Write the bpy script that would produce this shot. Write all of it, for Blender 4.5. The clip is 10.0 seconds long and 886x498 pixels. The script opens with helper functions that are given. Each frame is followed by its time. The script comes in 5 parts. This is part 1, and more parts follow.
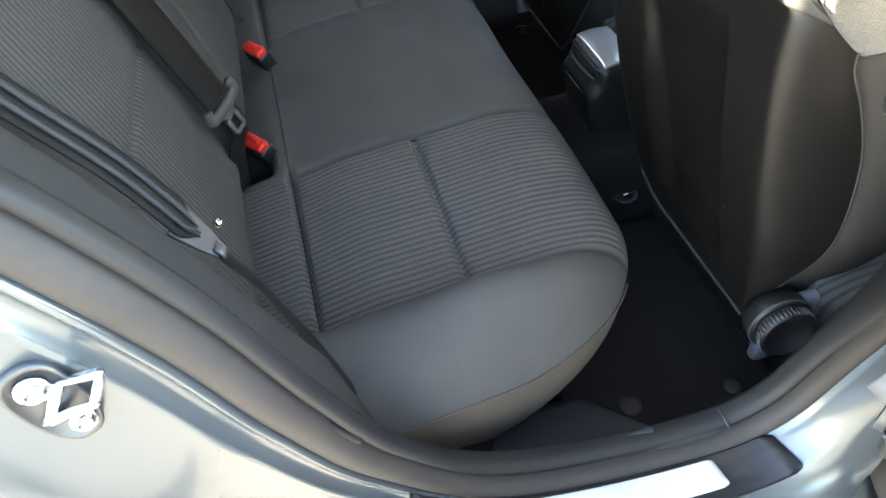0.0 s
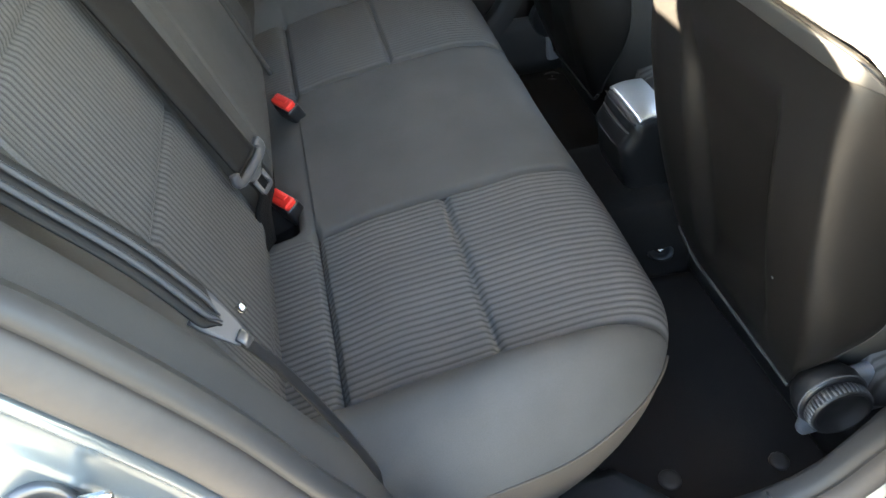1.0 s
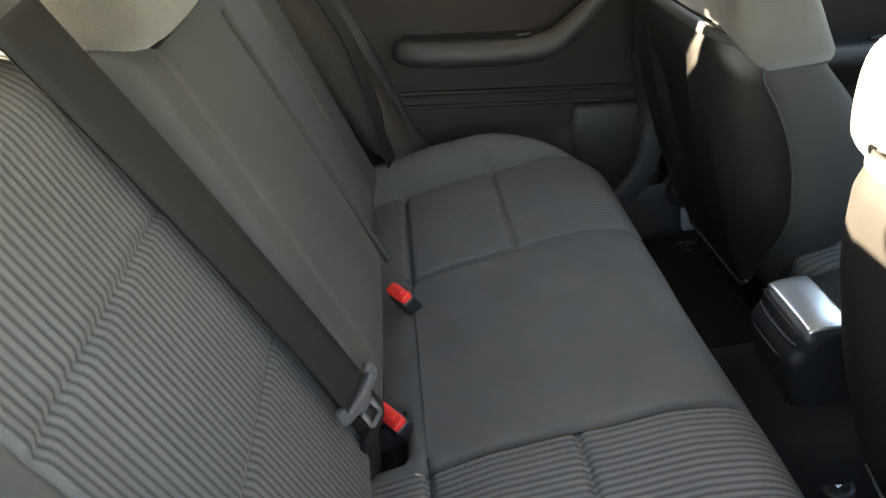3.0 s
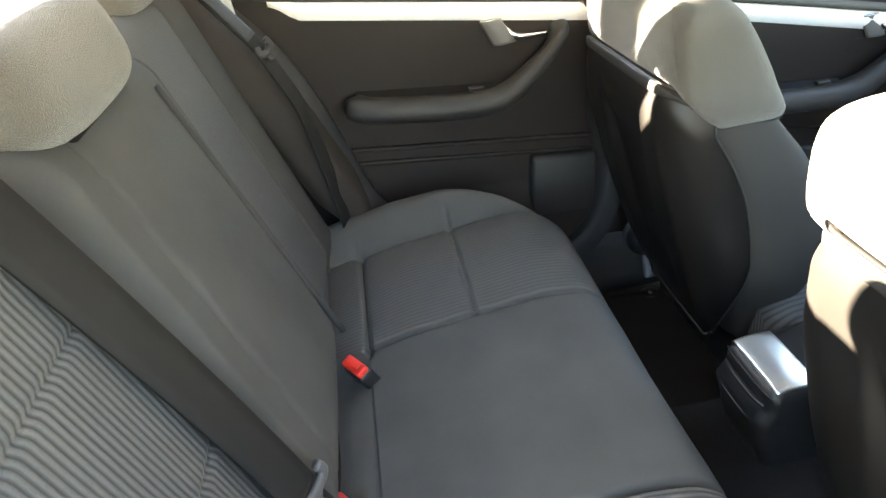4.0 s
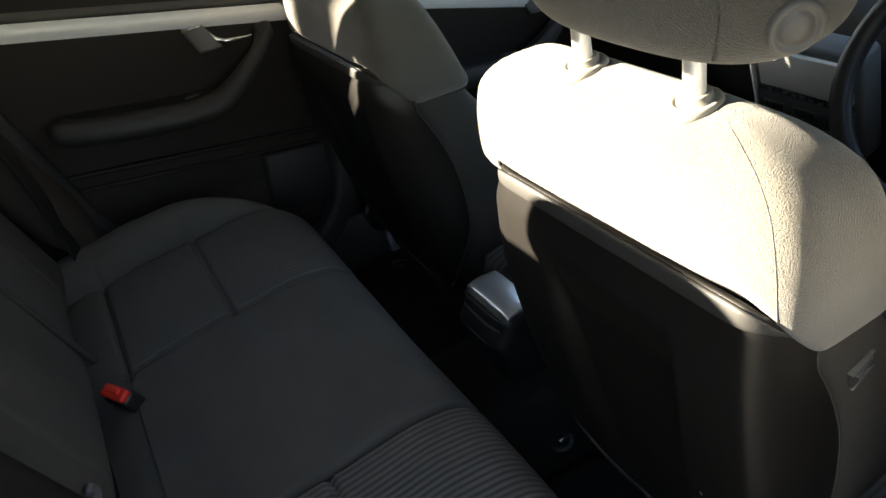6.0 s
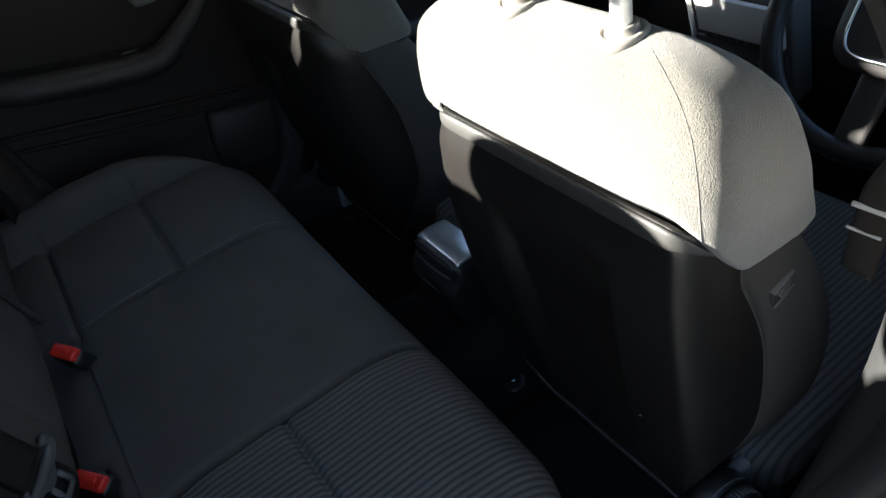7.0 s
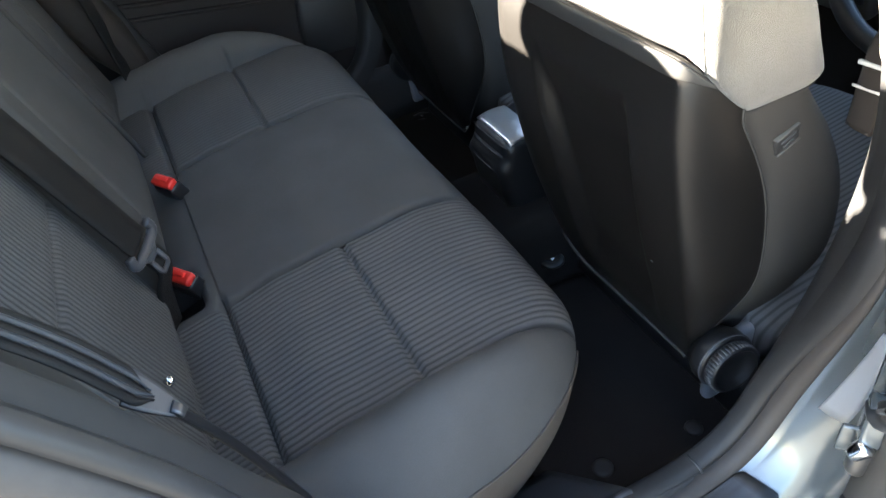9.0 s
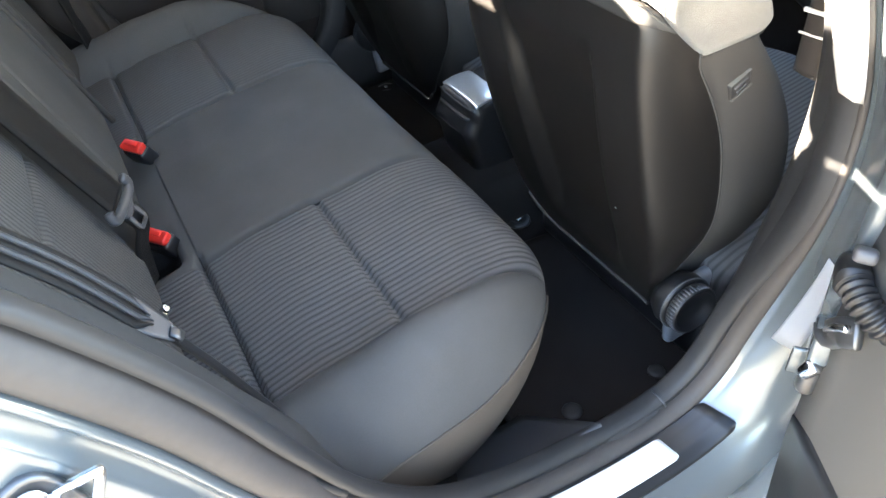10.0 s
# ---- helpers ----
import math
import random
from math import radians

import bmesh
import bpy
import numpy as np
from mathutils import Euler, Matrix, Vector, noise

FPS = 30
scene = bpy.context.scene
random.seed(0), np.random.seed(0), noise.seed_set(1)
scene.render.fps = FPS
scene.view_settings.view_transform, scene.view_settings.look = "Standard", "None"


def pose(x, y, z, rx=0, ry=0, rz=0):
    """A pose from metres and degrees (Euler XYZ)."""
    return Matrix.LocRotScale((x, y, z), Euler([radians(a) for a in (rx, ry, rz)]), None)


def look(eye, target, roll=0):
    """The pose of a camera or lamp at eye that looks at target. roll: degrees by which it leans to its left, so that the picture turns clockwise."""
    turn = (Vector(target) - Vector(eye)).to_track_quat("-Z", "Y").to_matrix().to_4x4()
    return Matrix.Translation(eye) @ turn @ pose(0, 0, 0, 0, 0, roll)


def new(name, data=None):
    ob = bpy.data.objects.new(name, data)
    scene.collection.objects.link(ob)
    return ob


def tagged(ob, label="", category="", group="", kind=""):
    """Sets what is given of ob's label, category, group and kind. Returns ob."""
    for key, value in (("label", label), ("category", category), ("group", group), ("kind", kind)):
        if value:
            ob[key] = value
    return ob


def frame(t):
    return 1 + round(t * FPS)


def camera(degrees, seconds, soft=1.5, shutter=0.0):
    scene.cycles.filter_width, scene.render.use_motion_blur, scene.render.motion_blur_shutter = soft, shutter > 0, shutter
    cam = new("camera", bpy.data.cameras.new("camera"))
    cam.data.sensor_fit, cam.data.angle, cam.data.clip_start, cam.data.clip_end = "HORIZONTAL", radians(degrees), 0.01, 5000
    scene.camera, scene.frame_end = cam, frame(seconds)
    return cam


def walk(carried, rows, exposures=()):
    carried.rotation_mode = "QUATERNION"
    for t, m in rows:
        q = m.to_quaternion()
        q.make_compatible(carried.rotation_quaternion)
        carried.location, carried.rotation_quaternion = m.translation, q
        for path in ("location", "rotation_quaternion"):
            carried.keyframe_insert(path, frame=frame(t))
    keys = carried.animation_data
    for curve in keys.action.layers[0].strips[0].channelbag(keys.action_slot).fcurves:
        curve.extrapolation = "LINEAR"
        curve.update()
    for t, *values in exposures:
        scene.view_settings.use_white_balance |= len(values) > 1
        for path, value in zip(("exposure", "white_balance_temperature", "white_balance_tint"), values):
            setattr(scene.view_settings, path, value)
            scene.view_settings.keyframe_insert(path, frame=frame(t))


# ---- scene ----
cam = camera(65.4, 10.0)
PATH = [
    (0, (0.178, -0.981, 1.202), (0.456, 0.381, -0.236), -5.1),
    (0.5, (0.181, -0.955, 1.204), (0.425, 0.429, -0.22), -6.6),
    (1, (0.183, -0.928, 1.209), (0.416, 0.512, -0.16), -6.1),
    (1.5, (0.169, -0.912, 1.22), (0.426, 0.583, -0.083), -5.7),
    (2, (0.17, -0.872, 1.231), (0.359, 0.684, -0.011), -6.2),
    (2.5, (0.179, -0.793, 1.233), (0.22, 0.829, 0.063), -8.0),
    (2.7, (0.185, -0.778, 1.235), (0.174, 0.879, 0.115), -9.2),
    (3.8, (0.198, -0.685, 1.265), (0.266, 1.027, 0.233), -9.9),
    (4, (0.218, -0.692, 1.268), (0.324, 1.028, 0.253), -9.5),
    (4.5, (0.235, -0.711, 1.287), (0.574, 0.976, 0.268), -8.9),
    (5, (0.227, -0.738, 1.295), (0.719, 0.904, 0.265), -9.9),
    (5.5, (0.224, -0.759, 1.292), (0.829, 0.825, 0.231), -10.3),
    (5.7, (0.229, -0.764, 1.284), (0.901, 0.778, 0.203), -9.7),
    (6.8, (0.224, -0.802, 1.262), (1.0, 0.629, 0.099), -9.0),
    (7, (0.223, -0.803, 1.26), (1.013, 0.586, 0.058), -8.9),
    (7.5, (0.206, -0.825, 1.248), (1.004, 0.524, 0.006), -8.4),
    (8, (0.199, -0.851, 1.246), (0.944, 0.518, -0.007), -8.5),
    (8.5, (0.187, -0.905, 1.238), (0.857, 0.479, -0.041), -7.9),
    (9, (0.165, -0.96, 1.226), (0.714, 0.458, -0.073), -8.8),
    (9.5, (0.143, -0.981, 1.218), (0.753, 0.379, -0.114), -7.3),
    (9.7, (0.134, -0.987, 1.215), (0.77, 0.369, -0.111), -7.3),
    (10, (0.123, -0.998, 1.215), (0.756, 0.343, -0.127), -7.3),
]
EXPOSURES = [(0.0, 5.6, 7000, 10), (1.0, 5.95, 7300, 10), (2.0, 5.68, 7500, 10), (2.5, 5.5, 7700, 10), (4.0, 6.12, 7450, 10), (4.5, 5.8, 7350, 10), (5.0, 4.75, 7400, 10), (5.5, 4.05, 7600, 10), (7.0, 3.28, 6000, 10), (7.5, 3.66, 6100, 10), (8.0, 3.85, 6300, 10), (8.5, 4.38, 6300, 10), (9.0, 5.25, 6500, 11), (10.0, 5.98, 6850, 13)]
walk(cam, [(t, look(eye, target, roll)) for t, eye, target, roll in PATH], EXPOSURES)

# ---- world and light ----
SUN_AZ, SUN_EL = -31.2, 19.4     # degrees to the right of straight behind the car (minus: left), degrees above the horizon
world = bpy.data.worlds.new("world")
scene.world = world
world.use_nodes = True
wn = world.node_tree.nodes
sky = wn.new("ShaderNodeTexSky")
sky.sky_type = 'NISHITA'
sky.sun_disc = False
sky.dust_density = 1.2
sky.sun_elevation = radians(SUN_EL)
sun_from = Vector((-math.cos(radians(SUN_AZ)) * math.cos(radians(SUN_EL)),
                   -math.sin(radians(SUN_AZ)) * math.cos(radians(SUN_EL)), math.sin(radians(SUN_EL))))
sky.sun_rotation = math.atan2(sun_from.x, sun_from.y)
world.node_tree.links.new(sky.outputs[0], wn["Background"].inputs[0])
wn["Background"].inputs[1].default_value = 0.05
sun = new("sun", bpy.data.lights.new("sun", 'SUN'))
sun.data.energy, sun.data.angle, sun.data.color = 5.0, radians(0.6), (1.0, 0.92, 0.77)
sun.matrix_world = look((0, 0, 5), Vector((0, 0, 5)) - sun_from)


# ---- materials ----
def node_material(name, base, rough=0.6, metal=0.0, var=0.15, var_scale=6.0, grain=0.0, grain_scale=600.0,
                  bump=0.0, bump_scale=400.0, spec=0.5, sheen=0.0, coat=0.0, island=0.0):
    m = bpy.data.materials.new(name)
    m.use_nodes = True
    nt = m.node_tree
    b = nt.nodes["Principled BSDF"]
    tc = nt.nodes.new("ShaderNodeTexCoord")
    n1 = nt.nodes.new("ShaderNodeTexNoise")
    n1.inputs["Scale"].default_value = var_scale
    n1.inputs["Detail"].default_value = 4
    n2 = nt.nodes.new("ShaderNodeTexNoise")
    n2.inputs["Scale"].default_value = grain_scale
    n2.inputs["Detail"].default_value = 2
    nt.links.new(tc.outputs["Object"], n1.inputs["Vector"])
    nt.links.new(tc.outputs["Object"], n2.inputs["Vector"])
    add = nt.nodes.new("ShaderNodeMath")
    add.operation = 'MULTIPLY_ADD'
    nt.links.new(n1.outputs["Fac"], add.inputs[0])
    add.inputs[1].default_value = 2 * var
    add.inputs[2].default_value = 1 - var
    add2 = nt.nodes.new("ShaderNodeMath")
    add2.operation = 'MULTIPLY_ADD'
    nt.links.new(n2.outputs["Fac"], add2.inputs[0])
    add2.inputs[1].default_value = 2 * grain
    add2.inputs[2].default_value = 1 - grain
    mul = nt.nodes.new("ShaderNodeMath")
    mul.operation = 'MULTIPLY'
    nt.links.new(add.outputs[0], mul.inputs[0])
    nt.links.new(add2.outputs[0], mul.inputs[1])
    mix = nt.nodes.new("ShaderNodeVectorMath")
    mix.operation = 'SCALE'
    mix.inputs[0].default_value = base
    nt.links.new(mul.outputs[0], mix.inputs["Scale"])
    nt.links.new(mix.outputs[0], b.inputs["Base Color"])
    b.inputs["Roughness"].default_value = rough
    b.inputs["Metallic"].default_value = metal
    b.inputs["Specular IOR Level"].default_value = spec
    b.inputs["Sheen Weight"].default_value = sheen
    b.inputs["Coat Weight"].default_value = coat
    b.inputs["Coat Roughness"].default_value = 0.06
    if bump:
        n3 = nt.nodes.new("ShaderNodeTexNoise")
        n3.inputs["Scale"].default_value = bump_scale
        n3.inputs["Detail"].default_value = 3
        nt.links.new(tc.outputs["Object"], n3.inputs["Vector"])
        bp = nt.nodes.new("ShaderNodeBump")
        bp.inputs["Strength"].default_value = bump
        bp.inputs["Distance"].default_value = 0.002
        nt.links.new(n3.outputs["Fac"], bp.inputs["Height"])
        nt.links.new(bp.outputs[0], b.inputs["Normal"])
    return m


RIB = 0.0088     # width of one rib of the corded fabric


def ribbed_material(name, dark, light):
    """Corded cloth: pale yarn on the crests, dark yarn in the valleys, by the rib's own spacing across the seat."""
    m = node_material(name, light, rough=0.9, var=0.12, var_scale=9, grain=0.3, grain_scale=900, bump=0.25, bump_scale=1200, spec=0.15)
    nt = m.node_tree
    b = nt.nodes["Principled BSDF"]
    src = b.inputs["Base Color"].links[0].from_socket
    tc = nt.nodes.new("ShaderNodeTexCoord")
    sep = nt.nodes.new("ShaderNodeSeparateXYZ")
    nt.links.new(tc.outputs["Object"], sep.inputs[0])
    k = nt.nodes.new("ShaderNodeMath")
    k.operation = 'MULTIPLY'
    k.inputs[1].default_value = math.pi / RIB
    nt.links.new(sep.outputs["Y"], k.inputs[0])
    s = nt.nodes.new("ShaderNodeMath")
    s.operation = 'SINE'
    nt.links.new(k.outputs[0], s.inputs[0])
    a = nt.nodes.new("ShaderNodeMath")
    a.operation = 'ABSOLUTE'
    nt.links.new(s.outputs[0], a.inputs[0])
    ramp = nt.nodes.new("ShaderNodeMapRange")
    ramp.inputs["From Min"].default_value = 0.25
    ramp.inputs["From Max"].default_value = 0.85
    nt.links.new(a.outputs[0], ramp.inputs["Value"])
    mix = nt.nodes.new("ShaderNodeMix")
    mix.data_type = 'RGBA'
    mix.inputs["A"].default_value = (*dark, 1)
    nt.links.new(ramp.outputs[0], mix.inputs["Factor"])
    nt.links.new(src, mix.inputs["B"])
    nt.links.new(mix.outputs["Result"], b.inputs["Base Color"])
    return m


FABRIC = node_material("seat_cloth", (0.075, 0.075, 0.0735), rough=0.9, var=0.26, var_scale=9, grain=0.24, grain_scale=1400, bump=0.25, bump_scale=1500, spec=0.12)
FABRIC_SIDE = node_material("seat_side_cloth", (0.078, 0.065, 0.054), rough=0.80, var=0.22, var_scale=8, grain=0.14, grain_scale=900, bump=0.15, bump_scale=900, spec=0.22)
# cushion cloth darkened for the backrests, shade put into its colour
FABRIC_BACK_SHADE = node_material("backrest_cloth_shade", (0.062, 0.0615, 0.0595), rough=0.9, var=0.26, var_scale=9, grain=0.24, grain_scale=1400, bump=0.25, bump_scale=1500, spec=0.10)
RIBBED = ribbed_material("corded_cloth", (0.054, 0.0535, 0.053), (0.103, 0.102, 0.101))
RIBBED_FAR = ribbed_material("corded_cloth_low_contrast", (0.066, 0.066, 0.0655), (0.084, 0.084, 0.083))
# corded cloth darkened in the same way for the near backrest's shade
RIBBED_BACK_SHADE = ribbed_material("corded_backrest_cloth_shade", (0.045, 0.045, 0.045), (0.090, 0.089, 0.087))
SEAM = node_material("seam_thread", (0.02, 0.02, 0.02), rough=0.9)
PIPING = node_material("piping", (0.10, 0.098, 0.09), rough=0.7)
FRONT_CLOTH = node_material("front_seat_cloth", (0.10, 0.094, 0.081), rough=0.95, var=0.14, var_scale=10, grain=0.38, grain_scale=900, bump=0.85, bump_scale=850, spec=0.15, sheen=0.35)
SEAT_LOWER = node_material("front_seat_side_cloth", (0.043, 0.040, 0.0365), rough=0.80, var=0.12, var_scale=8, grain=0.15, grain_scale=900, bump=0.2, bump_scale=900, spec=0.3)
SHELL = node_material("black_seat_panel", (0.0104, 0.0093, 0.0085), rough=0.38, var=0.12, var_scale=5, grain=0.12, grain_scale=1200, bump=0.10, bump_scale=1500, spec=0.36)
CONSOLE = node_material("black_console_plastic", (0.013, 0.013, 0.014), rough=0.38, var=0.1, var_scale=8, bump=0.08, bump_scale=1500, spec=0.4)
TRIM_DARK = node_material("dark_plastic", (0.030, 0.028, 0.027), rough=0.5, var=0.12, var_scale=5, bump=0.15, bump_scale=1400, spec=0.4)
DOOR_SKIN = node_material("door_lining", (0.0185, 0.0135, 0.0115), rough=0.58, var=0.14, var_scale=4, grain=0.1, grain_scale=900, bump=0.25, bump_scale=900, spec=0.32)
RIM_PLASTIC = node_material("rim_plastic", (0.032, 0.031, 0.029), rough=0.6, var=0.08, var_scale=9, bump=0.1, bump_scale=1500, spec=0.5)
BLACK = node_material("black_plastic", (0.012, 0.012, 0.013), rough=0.4, var=0.1)
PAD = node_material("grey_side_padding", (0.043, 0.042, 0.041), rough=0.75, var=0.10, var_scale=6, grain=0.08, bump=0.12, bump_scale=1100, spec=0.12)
# darker copy of the side padding, shade put into the colour
SHADE_PAD = node_material("shaded_side_padding", (0.034, 0.029, 0.026), rough=0.7, var=0.10, var_scale=6, grain=0.06, bump=0.12, bump_scale=1100, spec=0.15)
RUBBER = node_material("door_rubber", (0.024, 0.0235, 0.0240), rough=0.55, var=0.2, var_scale=14, grain=0.1, grain_scale=120, spec=0.4)
BASE_TRIM = node_material("blue_grey_plastic", (0.060, 0.064, 0.072), rough=0.5, var=0.12, var_scale=7, bump=0.12, bump_scale=1200, spec=0.4)
VALANCE = node_material("pale_seat_valance", (0.20, 0.21, 0.23), rough=0.4, var=0.08, var_scale=8, spec=0.5)
RUBBER_BROWN = node_material("dusty_rubber", (0.050, 0.0435, 0.0395), rough=0.6, var=0.2, var_scale=16, grain=0.1, grain_scale=150, spec=0.4)
PAINT = node_material("silver_paint", (0.136, 0.157, 0.166), rough=0.27, metal=0.50, var=0.06, var_scale=9, grain=0.06, grain_scale=1500, coat=0.6)
ALU = node_material("brushed_aluminium", (0.95, 0.94, 0.92), rough=0.36, metal=0.06, var=0.04, var_scale=30, coat=0.4)
INLAY = node_material("bright_inlay", (0.80, 0.79, 0.77), rough=0.38, metal=0.3, var=0.04, var_scale=30, grain=0.04, grain_scale=900)
LID = node_material("ashtray_silver", (0.78, 0.80, 0.83), rough=0.28, metal=0.85, var=0.05, var_scale=30, grain=0.05, grain_scale=900)
CHROME = node_material("chrome", (0.75, 0.76, 0.77), rough=0.16, metal=1.0, var=0.05, var_scale=40)
SATIN = node_material("satin_chrome", (0.82, 0.82, 0.81), rough=0.42, metal=0.45, var=0.05, var_scale=40)
COLLAR = node_material("pale_collar_plastic", (0.24, 0.225, 0.20), rough=0.5, var=0.06)
STEEL = node_material("bare_steel", (0.12, 0.12, 0.12), rough=0.34, metal=0.7, var=0.15, var_scale=60)
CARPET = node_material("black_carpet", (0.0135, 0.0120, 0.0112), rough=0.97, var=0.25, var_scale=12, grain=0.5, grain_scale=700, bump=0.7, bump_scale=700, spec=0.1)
MAT_CLOTH = node_material("carpet_mat", (0.0190, 0.0168, 0.0160), rough=0.96, var=0.25, var_scale=10, grain=0.5, grain_scale=900, bump=0.7, bump_scale=900, spec=0.1)
BELT = node_material("belt_webbing", (0.0108, 0.0103, 0.0101), rough=0.6, var=0.08, grain=0.25, grain_scale=1500, bump=0.2, bump_scale=1800, spec=0.18)
# paler copy of the webbing that paints its sheen at grazing light
BELT_SHEEN = node_material("belt_webbing_sheen", (0.040, 0.041, 0.044), rough=0.5, var=0.08, grain=0.25, grain_scale=1500, bump=0.2, bump_scale=1800, spec=0.25)
RED = node_material("red_button", (0.75, 0.035, 0.025), rough=0.4, var=0.06)
GREY_PLASTIC = node_material("grey_plastic", (0.066, 0.066, 0.069), rough=0.45, var=0.08)
WHITE = node_material("white_label", (0.26, 0.275, 0.30), rough=0.45, var=0.04)
HEADLINER = node_material("headliner", (0.60, 0.585, 0.55), rough=0.95, var=0.06, grain=0.1, bump=0.2, bump_scale=900)
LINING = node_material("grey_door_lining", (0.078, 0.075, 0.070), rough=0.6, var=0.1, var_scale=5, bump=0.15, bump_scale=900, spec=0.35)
DASH_GREY = node_material("grey_console_plastic", (0.13, 0.13, 0.125), rough=0.5, var=0.1, bump=0.1, bump_scale=900)
ASPHALT = node_material("asphalt", (0.125, 0.119, 0.110), rough=0.9, var=0.3, var_scale=2.5, grain=0.4, grain_scale=160, bump=0.5, bump_scale=160)


def glass_material():
    m = bpy.data.materials.new("window_glass")
    m.use_nodes = True
    nt = m.node_tree
    nt.nodes.remove(nt.nodes["Principled BSDF"])
    tr, gl, mx = nt.nodes.new("ShaderNodeBsdfTransparent"), nt.nodes.new("ShaderNodeBsdfGlossy"), nt.nodes.new("ShaderNodeMixShader")
    fr = nt.nodes.new("ShaderNodeFresnel")
    tr.inputs[0].default_value = (0.80, 0.83, 0.81, 1)
    gl.inputs["Roughness"].default_value = 0.02
    nt.links.new(fr.outputs[0], mx.inputs[0])
    nt.links.new(tr.outputs[0], mx.inputs[1])
    nt.links.new(gl.outputs[0], mx.inputs[2])
    nt.links.new(mx.outputs[0], nt.nodes["Material Output"].inputs[0])
    return m


GLASS = glass_material()

# ---- building helpers ----
BASE = {}


def thing(name, label, category, at=(0, 0, 0), group="", kind=""):
    ob = new(name)
    ob.location = at
    ob.empty_display_size = 0.05
    BASE[ob] = Vector(at)
    return tagged(ob, label, category, group, kind)


def part(name, bm, material, parent=None, label="", smooth=True, thick=0.0):
    """Links a bmesh given in world places as one mesh, under a thing or a part."""
    if thick:
        bmesh.ops.recalc_face_normals(bm, faces=bm.faces)
        bmesh.ops.solidify(bm, geom=bm.faces[:], thickness=thick)
    bmesh.ops.recalc_face_normals(bm, faces=bm.faces)
    at = BASE.get(parent, Vector()) if parent else Vector()
    me = bpy.data.meshes.new(name)
    for v in bm.verts:
        v.co -= at
    for f in bm.faces:
        f.smooth = smooth
    bm.to_mesh(me)
    bm.free()
    me.materials.append(material)
    ob = new(name, me)
    if parent:
        ob.parent = parent
    BASE[ob] = at
    if label:
        ob["label"] = label
    return ob


def sheet(f, us, vs, close_u=False, close_v=False, bm=None):
    """A grid of points f(u, v)."""
    bm = bm or bmesh.new()
    rows = [[bm.verts.new(f(u, v)) for v in vs] for u in us]
    nu, nv = len(us), len(vs)
    for i in range(nu if close_u else nu - 1):
        for j in range(nv if close_v else nv - 1):
            a, b, c, d = rows[i][j], rows[(i + 1) % nu][j], rows[(i + 1) % nu][(j + 1) % nv], rows[i][(j + 1) % nv]
            bm.faces.new((a, b, c, d))
    return bm


def capped(f, us, vs, bm=None):
    """A closed body: rings of f(u, v) round v, with both ends filled."""
    bm = bm or bmesh.new()
    rows = [[bm.verts.new(f(u, v)) for v in vs] for u in us]
    n = len(vs)
    for i in range(len(us) - 1):
        for j in range(n):
            bm.faces.new((rows[i][j], rows[i + 1][j], rows[i + 1][(j + 1) % n], rows[i][(j + 1) % n]))
    bm.faces.new(rows[0])
    bm.faces.new(rows[-1][::-1])
    return bm


def lin(a, b, n):
    return [a + (b - a) * i / (n - 1) for i in range(n)]


def turns(n):
    return [2 * math.pi * i / n for i in range(n)]


def spline(points, n, closed=False):
    """n points along a smooth curve through the given ones."""
    P = [Vector(p) for p in points]
    m = len(P)
    out = []
    spans = m if closed else m - 1
    for k in range(n):
        u = spans * k / (n if closed else n - 1)
        i = min(int(u), spans - 1)
        t = u - i
        get = (lambda j: P[j % m]) if closed else (lambda j: P[max(0, min(m - 1, j))])
        a, b, c, d = get(i - 1), get(i), get(i + 1), get(i + 2)
        out.append(0.5 * ((2 * b) + (c - a) * t + (2 * a - 5 * b + 4 * c - d) * t * t + (3 * b - a - 3 * c + d) * t ** 3))
    return out


def along(table, x):
    """A smooth value at x from a short table of (x, value)."""
    if x <= table[0][0]:
        return table[0][1]
    for (a, p), (b, q) in zip(table, table[1:]):
        if x <= b:
            t = (x - a) / (b - a)
            t = t * t * (3 - 2 * t) * 0.5 + t * 0.5
            return p + (q - p) * t
    return table[-1][1]


def curve_at(table, x):
    """A value at x on one smooth curve through a short table of (x, value)."""
    if x <= table[0][0]:
        return table[0][1]
    if x >= table[-1][0]:
        return table[-1][1]
    i = max(k for k in range(len(table) - 1) if table[k][0] <= x)
    def slope(k):
        a, b = table[max(0, k - 1)], table[min(len(table) - 1, k + 1)]
        return (b[1] - a[1]) / (b[0] - a[0])
    (a, p), (b, q) = table[i], table[i + 1]
    h, t = b - a, (x - a) / (b - a)
    return (p * (1 + 2 * t) * (1 - t) ** 2 + h * slope(i) * t * (1 - t) ** 2 + q * t * t * (3 - 2 * t) + h * slope(i + 1) * t * t * (t - 1))


